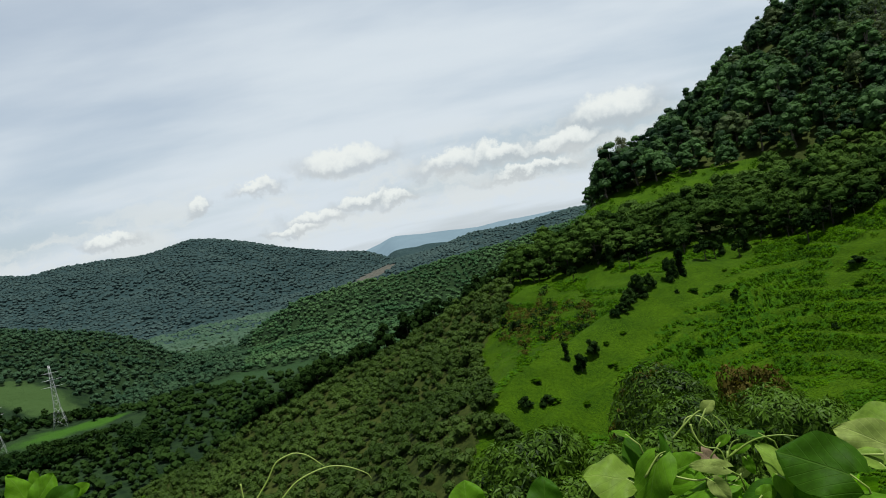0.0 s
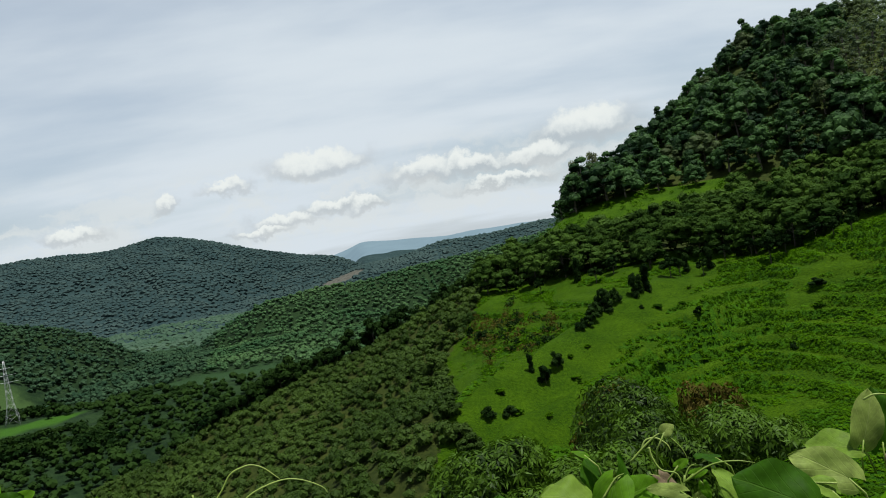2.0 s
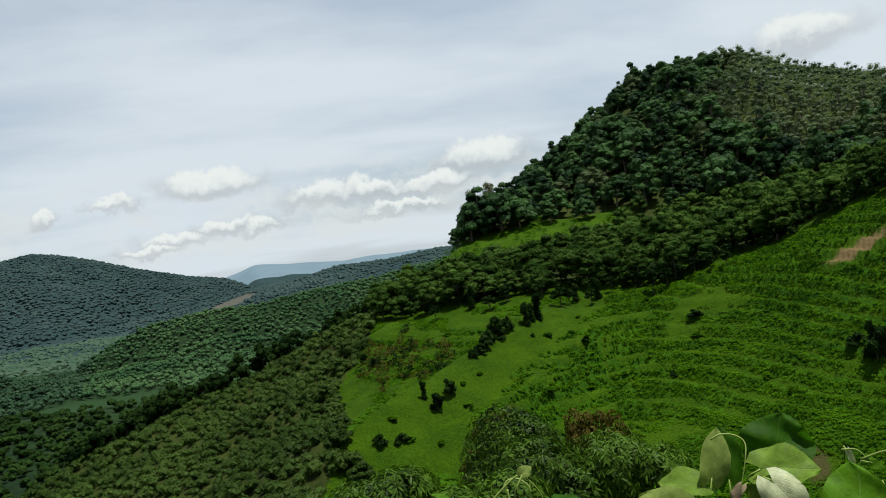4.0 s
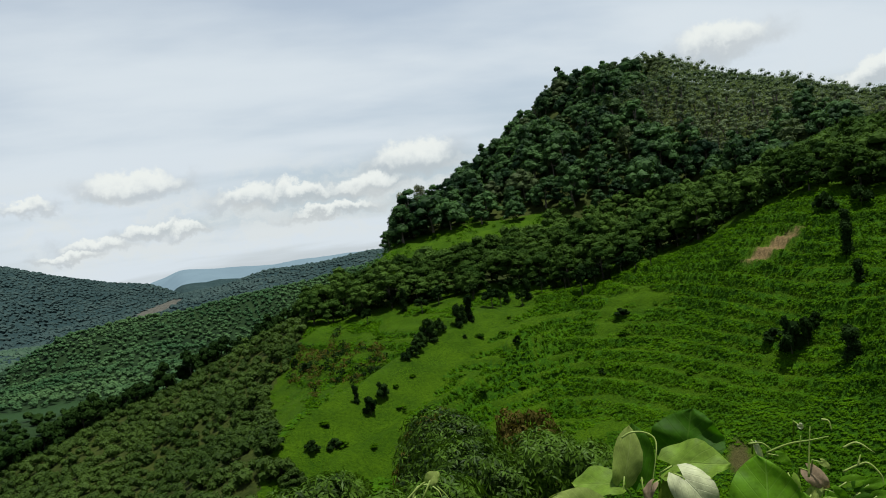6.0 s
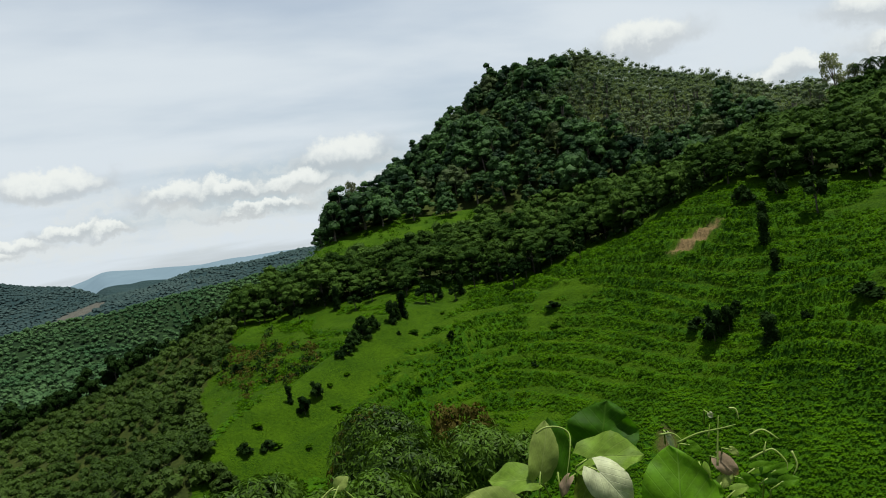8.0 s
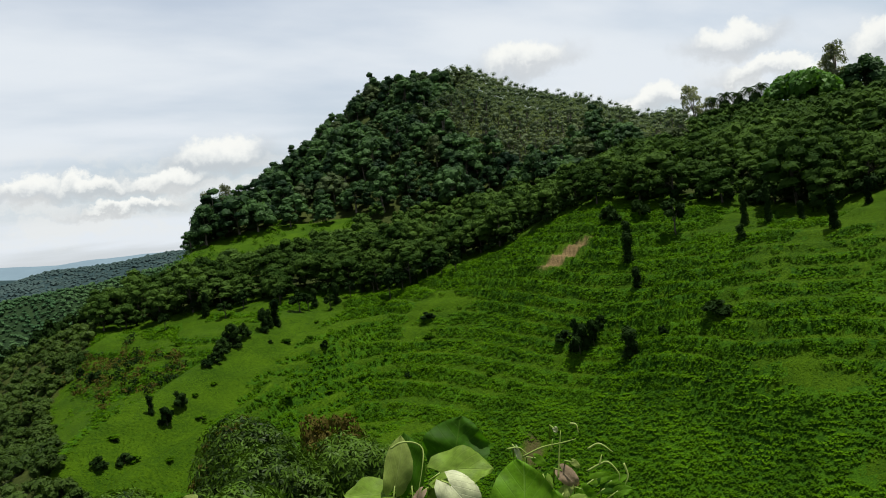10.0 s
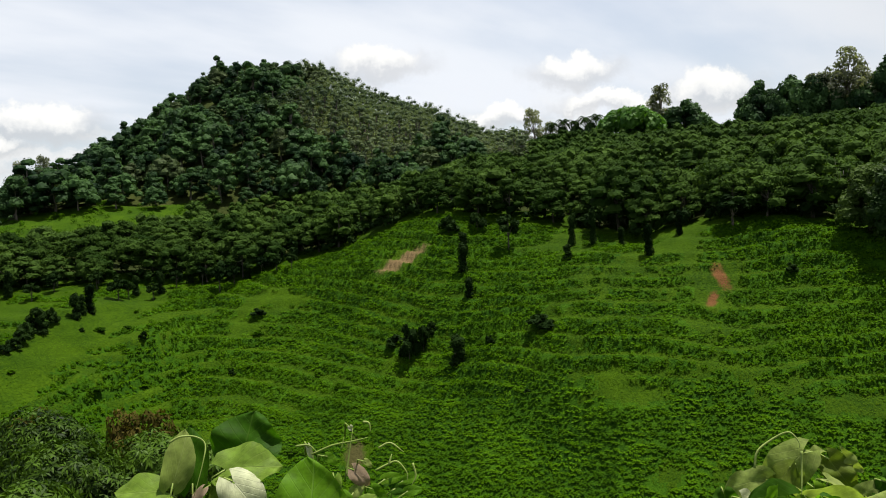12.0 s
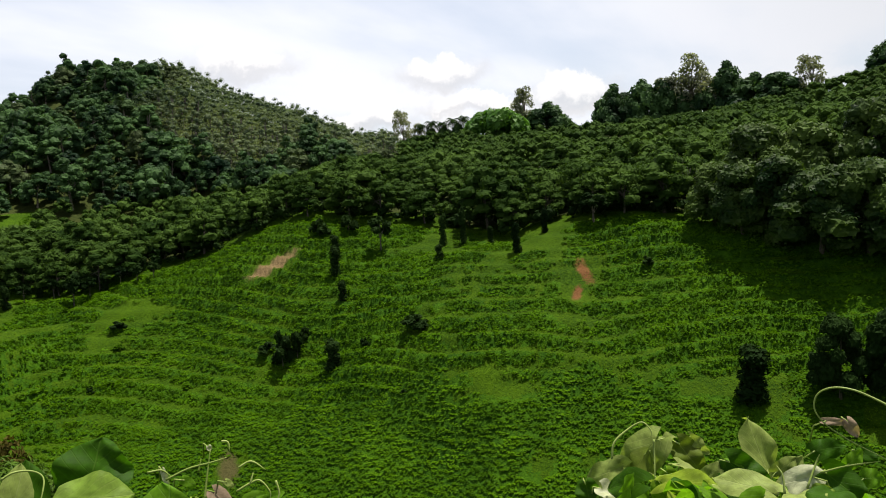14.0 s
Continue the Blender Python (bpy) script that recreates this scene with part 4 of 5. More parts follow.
for kind, nominal, spots in (
        (AIRY, (14, 7), [(49.3, 7.6, 8), (50.5, 6.3, 6), (58.6, 8.7, 8), (58.1, 7.8, 6), (68.9, 8.4, 10), (70.6, 9.7, 11), (70.0, 8.4, 8), (71.5, 8.3, 9), (78.2, 8.7, 9), (13.2, 4.6, 5), (14.6, 5.2, 5)]),
        (ROUND, (11, 10), [(51.6, 6.0, 6), (52.6, 6.2, 7), (53.6, 6.2, 7), (54.5, 6.3, 6), (58.6, 6.4, 9), (60.2, 7.35, 16), (61.3, 6.3, 10), (63.0, 5.0, 8), (64.6, 7.3, 11), (65.3, 8.3, 14), (66.4, 7.3, 12), (67.4, 8.4, 13), (68.7, 8.3, 12),
                            (69.8, 7.4, 11), (71.6, 7.4, 12), (72.8, 9.1, 12), (73.6, 7.7, 11), (74.8, 8.0, 17), (76.4, 7.8, 15), (83.0, 8.9, 12)]),
        ([DOME], (11, 18), [(56.4, 7.2, 20)])):
    for k, (b, up_, wide) in enumerate(spots):
        d = float(CREST_R(b)) + (-9 if kind[0] is DOME else 3)
        x, y = polar(b, d)
        standing(kind[k % len(kind)], b, d, 1.05 * (EYE + d * math.tan(radians(up_)) - heights(x, y)), 1.3 * wide, nominal, 40 * k)
for b, up_ in ((47.0, 6.0), (47.9, 6.0), (50.8, 6.3), (51.6, 6.5), (52.4, 6.4), (53.2, 6.6), (54.0, 6.7), (46.0, 5.5)):
    d = float(CREST_R(b)) + 2
    x, y = polar(b, d)
    tall = EYE + d * math.tan(radians(up_)) - heights(x, y)
    standing(PALM, b, d, tall, 9, (10, 7), b * 37)

# valley and far woods
def off_fields(az, r):
    x, y = r * np.sin(np.radians(az)), r * np.cos(np.radians(az))
    ok = np.ones(len(az), bool)
    for b, d, a, q in ((-30.2, 700, 66, 34), (-28.0, 586, 50, 40), (-14.2, 645, 62, 40)):
        px, py = polar(b, d)
        ok &= ((x - px) / a) ** 2 + ((y - py) / q) ** 2 > 1
    return ok


# leaf colour paled for the haze over the hollow
MAT_HOLLOW = foliage("hazed_hollow_leaf", (0.030, 0.056, 0.036), (0.050, 0.080, 0.054), 0.1, 0.9, 0.02, spec=0.0, grain=0.2)
# lighter leaf colour includes the sun and haze on the spur
MAT_SPUR = foliage("lit_spur_leaf", (0.028, 0.064, 0.028), (0.062, 0.110, 0.044), 0.2, 0.8, 0.012, spec=0.0, grain=0.2)
v1 = scatter(RN, -33, 12, 430, 1100, 6.4, off_fields)
v_az, v_r = np.degrees(np.arctan2(v1[:, 0], v1[:, 1])), np.hypot(v1[:, 0], v1[:, 1])
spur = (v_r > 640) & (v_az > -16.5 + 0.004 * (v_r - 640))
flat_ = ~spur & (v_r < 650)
# dark floor for cloud shade, lighter spur for sun: both put in leaf colour
mass("valley_floor_wood", v1[flat_], RN, MAT_DARKLEAF, 4.5, 4.6, 2, 26, 1.0, "low woodland on the valley floor, cloud shade put in its dark leaf colour", "forest", fill=0.85)
mass("valley_wood", v1[~spur & ~flat_], RN, MAT_VALLEYTREE, 6.0, 4.4, 2, 26, 1.0, "mixed woodland on the low valley hill, haze put in its blue-green colour", "forest", fill=0.85)
mass("spur_wood", v1[spur], RN, MAT_SPUR, 5, 4.2, 2, 26, 1.0, "woodland on the valley spur, sunlight and haze put in its lighter green", "forest", fill=0.85)
def off_clearings(az, r):
    """Bare ground between the far woods."""
    return (np.hypot((az + 5.4) / 1.8, (r - 1790) / 60) > 1)


def crowns(name, places, rng, mat, wide, tall, label):
    """A far wood: a lumpy crown for each tree."""
    lobes = [(x, y, z - 0.15 * tall, wide * rng.uniform(0.6, 1.25), tall / wide * rng.uniform(0.7, 1.2)) for x, y, z in places]
    return tagged(new(name, leaf_data(name, mat, (), lobe_core(lobes, rng, 1.0))), label, "forest", kind="stuff")


crowns("distant_wood", scatter(RN, -6, 13, 1130, 1930, 9.5, off_clearings), RN, MAT_FARTREE, 7.0, 5.0, "distant woodland on the lower hills, haze put in its blue-green colour")
crowns("hollow_wood", scatter(RN, -33, -6, 1130, 1790, 10.0, off_clearings), RN, MAT_HOLLOW, 7.0, 4.0, "distant trees in the hollow below the far hill, paled in colour for haze")
crowns("mountain_wood", scatter(RN, -33, -2.5, 1780, 2725, 10.5, off_clearings), RN, MAT_FARTREE, 8.5, 5.0, "distant forest covering the long far hill, haze put in its blue-green colour")

# dark hedgerows by the fields
hedge = []
for b0, b1, r0, r1 in ((-33, -25.4, 672, 632), (-33, -22.5, 528, 510)):
    for k in range(70):
        f = RN.random()
        px, py = polar(b0 + (b1 - b0) * f, r0 + (r1 - r0) * f + RN.normal() * 9)
        hedge.append((px, py, heights(px, py)))
low_hedge = []
for k in range(60):
    f = RN.random()
    px, py = polar(-33 + 8.5 * f, 574 - 8 * f + RN.normal() * 4)
    low_hedge.append((px, py, heights(px, py)))
mass("low_hedge", low_hedge, RN, MAT_DARKLEAF, 3.6, 4.0, 2, 30, 1.6, "low dark hedge along the near edge of a valley field", "hedge")
mass("hedgerow", hedge, RN, MAT_DARKLEAF, 8, 5.0, 2, 36, 2.2, "dark rows of trees beside the valley fields", "hedge")

# pylons in the valley
MAT_STEEL, n = material("galvanised_steel")
f = n.noise(n.add("ShaderNodeTexCoord", 3), 0.6, 4.0)
n.add("ShaderNodeOutputMaterial", 0, {0: n.add("ShaderNodeBsdfPrincipled", 0, {"Base Color": n.mix(f, rgb(0.30, 0.31, 0.32), rgb(0.46, 0.47, 0.48)), "Roughness": 0.55, "Metallic": 0.3})})


def pylon(bearing, r, tall, turn):
    """A lattice tower: splayed legs, a tapering mast, three arms, crossed braces."""
    x, y = polar(bearing, r)
    ob = tagged(new("pylon"), "tall grey steel lattice power pylon in the valley", "pylon", "pylons in the valley")
    ob.matrix_world = pose(x, y, heights(x, y) - 0.5, 0, 0, turn)

    def half(h):
        return np.interp(h, [0, 0.32, 1.0], [0.105, 0.045, 0.010]) * tall

    def bar(name, a, b, thick):
        piece = mesh_tube(name, [Vector(a), Vector(b)], [thick, thick], MAT_STEEL, ob, 4)

    levels = [0, 0.16, 0.32, 0.44, 0.55, 0.65, 0.74, 0.82, 0.9, 1.0]
    corners = ((-1, -1), (1, -1), (1, 1), (-1, 1))
    for sx, sy in corners:
        pts = [Vector((sx * half(h), sy * half(h), h * tall)) for h in levels]
        mesh_tube("leg", pts, [0.11] * len(pts), MAT_STEEL, ob, 4)
    for h0, h1 in zip(levels, levels[1:]):
        for (ax, ay), (bx, by) in zip(corners, corners[1:] + corners[:1]):
            bar("brace", (ax * half(h0), ay * half(h0), h0 * tall), (bx * half(h1), by * half(h1), h1 * tall), 0.055)
            bar("brace", (bx * half(h0), by * half(h0), h0 * tall), (ax * half(h1), ay * half(h1), h1 * tall), 0.055)
            bar("brace", (ax * half(h1), ay * half(h1), h1 * tall), (bx * half(h1), by * half(h1), h1 * tall), 0.055)
    for h, reach in ((0.66, 0.17), (0.77, 0.15), (0.88, 0.12)):
        for sg in (-1, 1):
            mesh_tube("crossarm", [Vector((0, 0, h * tall)), Vector((sg * reach * tall, 0, (h + 0.005) * tall))], [0.3, 0.1], MAT_STEEL, ob, 4)


pylon(-28.6, 626, 46, 20)
pylon(-32.3, 588, 40, 25)

# leafy trees below the road
def mango(name, bearing, top, r, radius, seed, label):
    """Twigs that end in drooping rosettes of narrow leaves."""
    rng = np.random.default_rng(seed)
    x, y = polar(bearing, r)
    foot = heights(x, y)
    tall = EYE + r * math.tan(radians(top)) - foot
    ob = tagged(new(name), label, "tree", "leafy trees below the road")
    ob.location = (x, y, foot)
    lob = [(rng.normal() * radius * 0.45, rng.normal() * radius * 0.45, tall - radius * (0.45 + 1.1 * rng.random()), radius * (0.42 + 0.2 * rng.random()), 0.8) for _ in range(11)]
    t = new("trunk", trunk_data(rng, tall * 0.7, 0.16, 8, lob, MAT_DARKBARK))
    quads = []
    for lx, ly, lz, lr, flat in lob:
        for _ in range(165):
            d = unit(rng.normal(size=3) + [0, 0, 0.5])
            tip = np.array([lx, ly, lz]) + d * lr * (0.75 + 0.3 * rng.random()) * [1, 1, flat]
            k = 9
            a = rng.random() * 6.28 + np.arange(k) * 2.4
            x1 = unit(np.cross(d, [0.3, 0.2, 1.0]))
            y1 = np.cross(d, x1)
            aim = unit(x1 * np.cos(a)[:, None] + y1 * np.sin(a)[:, None] + d * rng.uniform(-0.1, 0.8, (k, 1)) - np.array([0, 0, 0.35]))
            ln = rng.uniform(0.18, 0.32, (k, 1))
            side = unit(np.cross(aim, d + rng.normal(size=(k, 3)) * 0.3))
            w = side * 0.032
            sag = np.array([0, 0, -0.05])
            quads.append(np.stack([tip + aim * 0.03, tip + aim * ln * 0.5 + w, tip + aim * ln + sag, tip + aim * ln * 0.5 - w], 1))
    core = crown_leaves(rng, [(lx, ly, lz, 0.8 * lr, flat) for lx, ly, lz, lr, flat in lob], 3000, 0.18, 0.09, 0.3)  # inner leaves, shade between the rosettes put into their colour
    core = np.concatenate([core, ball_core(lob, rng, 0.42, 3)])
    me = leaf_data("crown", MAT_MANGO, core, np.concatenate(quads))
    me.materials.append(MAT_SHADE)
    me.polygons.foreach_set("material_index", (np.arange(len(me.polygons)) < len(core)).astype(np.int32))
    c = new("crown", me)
    t.parent = c.parent = ob
    return ob


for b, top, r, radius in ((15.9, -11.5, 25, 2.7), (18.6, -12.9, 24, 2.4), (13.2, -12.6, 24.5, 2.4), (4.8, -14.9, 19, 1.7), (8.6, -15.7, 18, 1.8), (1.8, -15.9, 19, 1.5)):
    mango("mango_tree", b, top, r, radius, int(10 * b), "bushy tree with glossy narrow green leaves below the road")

# dry brownish scrub on the slope
dry = scatter(RN, 1.8, 10.0, 96, 138, 0.85, lambda a, r: np.hypot((a - 6.2) / 2.9, (r - 119 + 2.4 * (a - 6)) / 11) + 1.3 * fbm(a * 0.9, r / 7, 2) < 1)
which = RN.random(len(dry)) < 0.62 + 1.2 * fbm(dry[:, 0] / 4, dry[:, 1] / 4, 2)
mass("dry_scrub", dry[which], RN, MAT_DRY, 0.6, 0.7, 2, 26, 0.26, "low brownish half-dry scrub in a patch on the slope", "shrubs", core=False)
mass("green_scrub", dry[~which], RN, MAT_DARKLEAF, 1.1, 0.8, 2, 34, 0.3, "low dark green scrub mixed with dry plants on the slope", "shrubs", core=False)
# dry brush, given tall trunks so its tops show behind the leafy trees
SCRUB = [tree_kind("dry_tree", 130 + k, 10.0, 1.6, 0.55, 16, 2600, 0.16, MAT_DRY, MAT_DARKBARK, "half-dry brush with brownish leaves, raised on a slender trunk behind a leafy tree", "tree", "half-dry trees behind the leafy trees", dense=False)
         for k in range(2)]
for k, (b, top, wide) in enumerate([(12.0, -13.2, 2.6), (12.9, -12.4, 2.6), (13.9, -11.9, 2.6), (11.1, -14.2, 2.4), (19.8, -13.0, 2.4), (20.8, -13.4, 2.4), (21.7, -14.4, 2.2), (18.8, -13.0, 2.2)]):
    x, y = polar(b, 28.5)
    standing(SCRUB[k % 2], b, 28.5, 1.08 * (EYE + 28.5 * math.tan(radians(top)) - heights(x, y)), wide, (10.0, 3.2), 37 * k)


# ------------------------------------------------------------------ vine at the road's edge
def vine_leaf_material(name, colour, vein, back_, through_, gloss, spec):
    """A broad thin leaf with pale veins, light coming through."""
    m, n = material(name)
    g = n.add("ShaderNodeTexCoord", 0)
    p = n.add("ShaderNodeSeparateXYZ", 0, {0: g}).node
    across = n.math("ABSOLUTE", n.math("SUBTRACT", p.outputs[0], 0.5))
    wave = n.math("SINE", n.math("MULTIPLY", n.math("SUBTRACT", p.outputs[1], n.math("MULTIPLY", across, 1.1)), 34.0))
    rib = n.math("MAXIMUM", n.span(across, 0.016, 0.005), n.math("MULTIPLY", n.span(wave, 0.93, 0.995), 0.55))
    place = n.add("ShaderNodeTexCoord", 3)
    blotch = n.noise(place, 28.0, 5.0, 0.65)
    tone = n.mix(n.span(blotch, 0.3, 0.7), rgb(*[0.62 * c for c in colour]), rgb(*[1.3 * c for c in colour]))
    tone = n.mix(n.math("MULTIPLY", n.add("ShaderNodeObjectInfo", 5), 0.35), tone, rgb(*back_))
    tone = n.mix(n.math("MULTIPLY", rib, 0.55), tone, rgb(*vein))
    bump = n.add("ShaderNodeBump", 0, {"Strength": 0.5, "Distance": 0.003, "Height": n.math("SUBTRACT", blotch, rib)})
    body = n.add("ShaderNodeBsdfPrincipled", 0, {"Base Color": tone, "Roughness": gloss, "Specular IOR Level": spec, "Normal": bump})
    lit = n.add("ShaderNodeBsdfTranslucent", 0, {0: n.vec("MULTIPLY", tone, (1.2, 1.35, 0.45))})
    n.add("ShaderNodeOutputMaterial", 0, {0: n.add("ShaderNodeMixShader", 0, {0: through_, 1: body, 2: lit})})
    return m


VINE = {
    "g": vine_leaf_material("vine_leaf_green", (0.090, 0.200, 0.009), (0.15, 0.26, 0.04), (0.11, 0.21, 0.011), 0.55, 0.5, 0.06),
    "y": vine_leaf_material("vine_leaf_bright", (0.110, 0.210, 0.008), (0.17, 0.27, 0.04), (0.13, 0.22, 0.010), 0.55, 0.5, 0.06),
    "o": vine_leaf_material("vine_leaf_olive", (0.086, 0.128, 0.014), (0.15, 0.19, 0.05), (0.11, 0.13, 0.018), 0.45, 0.55, 0.06),
    "d": vine_leaf_material("vine_leaf_deep", (0.026, 0.076, 0.003), (0.06, 0.12, 0.014), (0.04, 0.095, 0.004), 0.45, 0.55, 0.06),
    "l": vine_leaf_material("vine_leaf_light", (0.135, 0.215, 0.028), (0.22, 0.29, 0.07), (0.15, 0.22, 0.034), 0.45, 0.5, 0.06),
    "s": vine_leaf_material("vine_leaf_sage", (0.165, 0.215, 0.048), (0.25, 0.29, 0.10), (0.19, 0.23, 0.055), 0.42, 0.6, 0.06),
    "p": vine_leaf_material("vine_leaf_pale", (0.200, 0.255, 0.062), (0.30, 0.34, 0.12), (0.23, 0.27, 0.075), 0.4, 0.5, 0.06),
    # whitish for pale leaves and dry bits; a glossy sheen is in the colour too
    "w": vine_leaf_material("vine_leaf_sheen_white", (0.33, 0.35, 0.20), (0.41, 0.42, 0.27), (0.29, 0.32, 0.16), 0.25, 0.5, 0.2),
    "b": vine_leaf_material("vine_leaf_dry", (0.21, 0.15, 0.10), (0.28, 0.22, 0.15), (0.24, 0.19, 0.12), 0.3, 0.7, 0.1),
}
MAT_STEM = foliage("vine_stem", (0.13, 0.19, 0.026), (0.25, 0.31, 0.08), 0.15, 0.5, 6.0, spec=0.2)


def blade(name, length, width, seed, mat, curl=0.25, fold=0.3, crumple=1.0):
    """A broad heart-shaped leaf with a drawn-out tip and an uneven edge: x across, y from stalk to tip."""
    rng = np.random.default_rng(seed)
    nu, nv = 18, 13
    wave = rng.normal() * 0.6, rng.uniform(2, 5), rng.uniform(0, 6)
    nick = np.cumsum(rng.normal(size=(2, nu)), 1) * 0.012 + rng.normal(size=(2, nu)) * 0.010
    bow = rng.normal() * 0.07
    verts, faces = [], []
    for i in range(nu):
        u = i / (nu - 1)
        half = 0.5 * width * 1.42 * (u + 0.004) ** 0.30 * max(1.0 - u ** 1.7, 0.0) ** 0.80 + 0.0006
        for j in range(nv):
            v = 2 * j / (nv - 1) - 1
            x = v * half * (1 + (nick[0 if v < 0 else 1, i] if 0 < i < nu - 1 else 0) * abs(v))
            y = length * (u - 0.20 * abs(v) ** 1.3 * (1 - u) ** 3 + 0.06 * (1 - u) ** 5 * (1 - abs(v)))
            x += bow * length * (u * u - 0.3 * u)
            z = fold * abs(x) * (1 - 0.5 * u) - curl * length * (u - 0.2) ** 2 - 0.12 * width * abs(v) ** 3 * (1 - u)
            z += 0.06 * crumple * width * math.sin(wave[1] * 2.2 * u + wave[2] + 2 * v) * (0.2 + abs(v)) + wave[0] * 0.05 * x * u
            z += 0.022 * crumple * width * v * v * math.sin(15 * u + 2 * wave[2] + (2 if v > 0 else 0)) + 0.010 * width * abs(math.sin(11 * (u - 0.45 * abs(v))))
            verts.append((x, y, z))
    for i in range(nu - 1):
        for j in range(nv - 1):
            a = i * nv + j
            faces.append((a, a + 1, a + nv + 1, a + nv))
    me = bpy.data.meshes.new(name)
    me.from_pydata(verts, [], faces)
    me.polygons.foreach_set("use_smooth", np.ones(len(me.polygons), bool))
    me.materials.append(mat)
    return me


def eye_point(bearing, up_, r):
    return Vector((0, 0, EYE)) + toward(bearing, up_, r)


def vine_leaf(vine, seed, bearing, up_, r, length, width, tip, roll, tone, level, crumple):
    """A leaf of the vine, its middle at a bearing, height angle and distance from the first eye."""
    at = eye_point(bearing, up_, r)
    out = (at - Vector((0, 0, EYE))).normalized()
    right = Vector((math.cos(radians(bearing)), -math.sin(radians(bearing)), 0))
    over = right.cross(out)
    a = radians(tip - level)
    aim = (right * math.cos(a) + over * math.sin(a)).normalized()
    face = Matrix.Rotation(radians(roll), 3, aim) @ (over * 0.5 - out * 0.8)
    face = (face - aim * face.dot(aim)).normalized()
    across = aim.cross(face)
    m = Matrix((across, aim, face)).transposed().to_4x4()
    m.translation = at - aim * length * 0.40
    ob = new("leaf", blade("leaf", 0.88 * length, 1.12 * width, seed, VINE[tone], 0.15 + 0.25 * ((seed * 37) % 10) / 10, 0.1 + 0.35 * ((seed * 53) % 10) / 10, crumple))
    ob.parent = vine
    ob.matrix_world = m
    foot = m.translation
    stalk = mesh_tube("stalk", [foot + aim * 0.004, foot - aim * 0.02 - Vector((0, 0, 0.012)), foot - aim * 0.03 - Vector((0, 0, 0.05)) + out * 0.02], [0.0016, 0.0016, 0.002], MAT_STEM, ob, 5)
    stalk.matrix_parent_inverse = m.inverted()
    return ob


def smooth_path(points, steps=5):
    p = [Vector(q) for q in points]
    p = [p[0] * 2 - p[1]] + p + [p[-1] * 2 - p[-2]]
    out = []
    for a, b, c, d in zip(p, p[1:], p[2:], p[3:]):
        for k in range(steps):
            t = k / steps
            out.append(0.5 * (2 * b + (c - a) * t + (2 * a - 5 * b + 4 * c - d) * t * t + (3 * b - a - 3 * c + d) * t ** 3))
    return out + [p[-2]]


def vine_plant(label, level, leaf_rows, stem_rows, fill, seed, crumple=1.0):
    """A tangle of vine: its stems climb from the ground, its leaves crowd at the top."""
    rng = np.random.default_rng(seed)
    ob = tagged(new("vine"), label, "vine", "vines at the road's edge")
    for k, rowk in enumerate(leaf_rows):
        vine_leaf(ob, seed + k, *rowk, level, crumple)
    for path in stem_rows:
        pts = smooth_path([eye_point(*q) for q in path])
        mesh_tube("stem", pts, list(np.interp(np.linspace(0, 1, len(pts)), [0, 0.7, 1], [0.0022, 0.0014, 0.0005])), MAT_STEM, ob, 6)
    if not fill:
        return ob
    lo, hi, top, r, count = fill
    for k in range(4):  # main stems from the ground
        b = lo + (hi - lo) * (k + 0.5) / 4
        head = eye_point(b, top - 5, r + 0.05)
        gx, gy = polar(b + rng.normal() * 4, r + 0.25)
        pts = smooth_path([Vector((gx, gy, heights(gx, gy) - 0.05)), Vector((gx, gy, 0.5)) + Vector((rng.normal() * 0.06, rng.normal() * 0.06, 0)), head - Vector((0, 0, 0.25)), head])
        mesh_tube("stem", pts, list(np.linspace(0.008, 0.003, len(pts))), MAT_STEM, ob, 6)
    pool = [blade("leaf", rng.uniform(0.07, 0.12), rng.uniform(0.06, 0.10), seed + 500 + k, VINE["gdgpdg"[k]], 0.25, 0.3) for k in range(6)]
    for k in range(count):
        f = rng.random() ** 1.6
        at = eye_point(rng.uniform(lo, hi), top - 1.5 - 30 * f, r + rng.normal() * 0.07)
        leaf = new("leaf", pool[k % 6])
        leaf.parent = ob
        leaf.matrix_world = pose(*at, rng.normal() * 35 - 25, rng.normal() * 30, rng.uniform(0, 360))
    return ob


TANGLE_A = [  # bearing, height, distance, length, width, tip, roll, tone
    (8.6, -19.1, 1.45, 0.093, 0.100, 175, 10, "l"), (10.9, -18.0, 1.50, 0.078, 0.050, 102, 20, "d"), (10.2, -16.3, 1.47, 0.033, 0.015, 165, 20, "g"),
    (11.2, -17.5, 1.49, 0.062, 0.018, 134, 30, "d"), (11.7, -20.0, 1.43, 0.108, 0.077, 256, 10, "g"), (13.2, -18.4, 1.44, 0.091, 0.030, 86, 45, "d"),
    (14.3, -19.2, 1.46, 0.069, 0.053, 29, 20, "g"), (16.0, -19.3, 1.42, 0.069, 0.026, 178, -15, "p"), (16.2, -18.9, 1.47, 0.049, 0.026, 327, 10, "b"),
    (16.8, -15.3, 1.42, 0.027, 0.022, 56, 10, "p"), (19.2, -17.4, 1.50, 0.047, 0.029, 179, 30, "d"), (23.2, -19.7, 1.36, 0.128, 0.100, 165, -10, "d"),
]
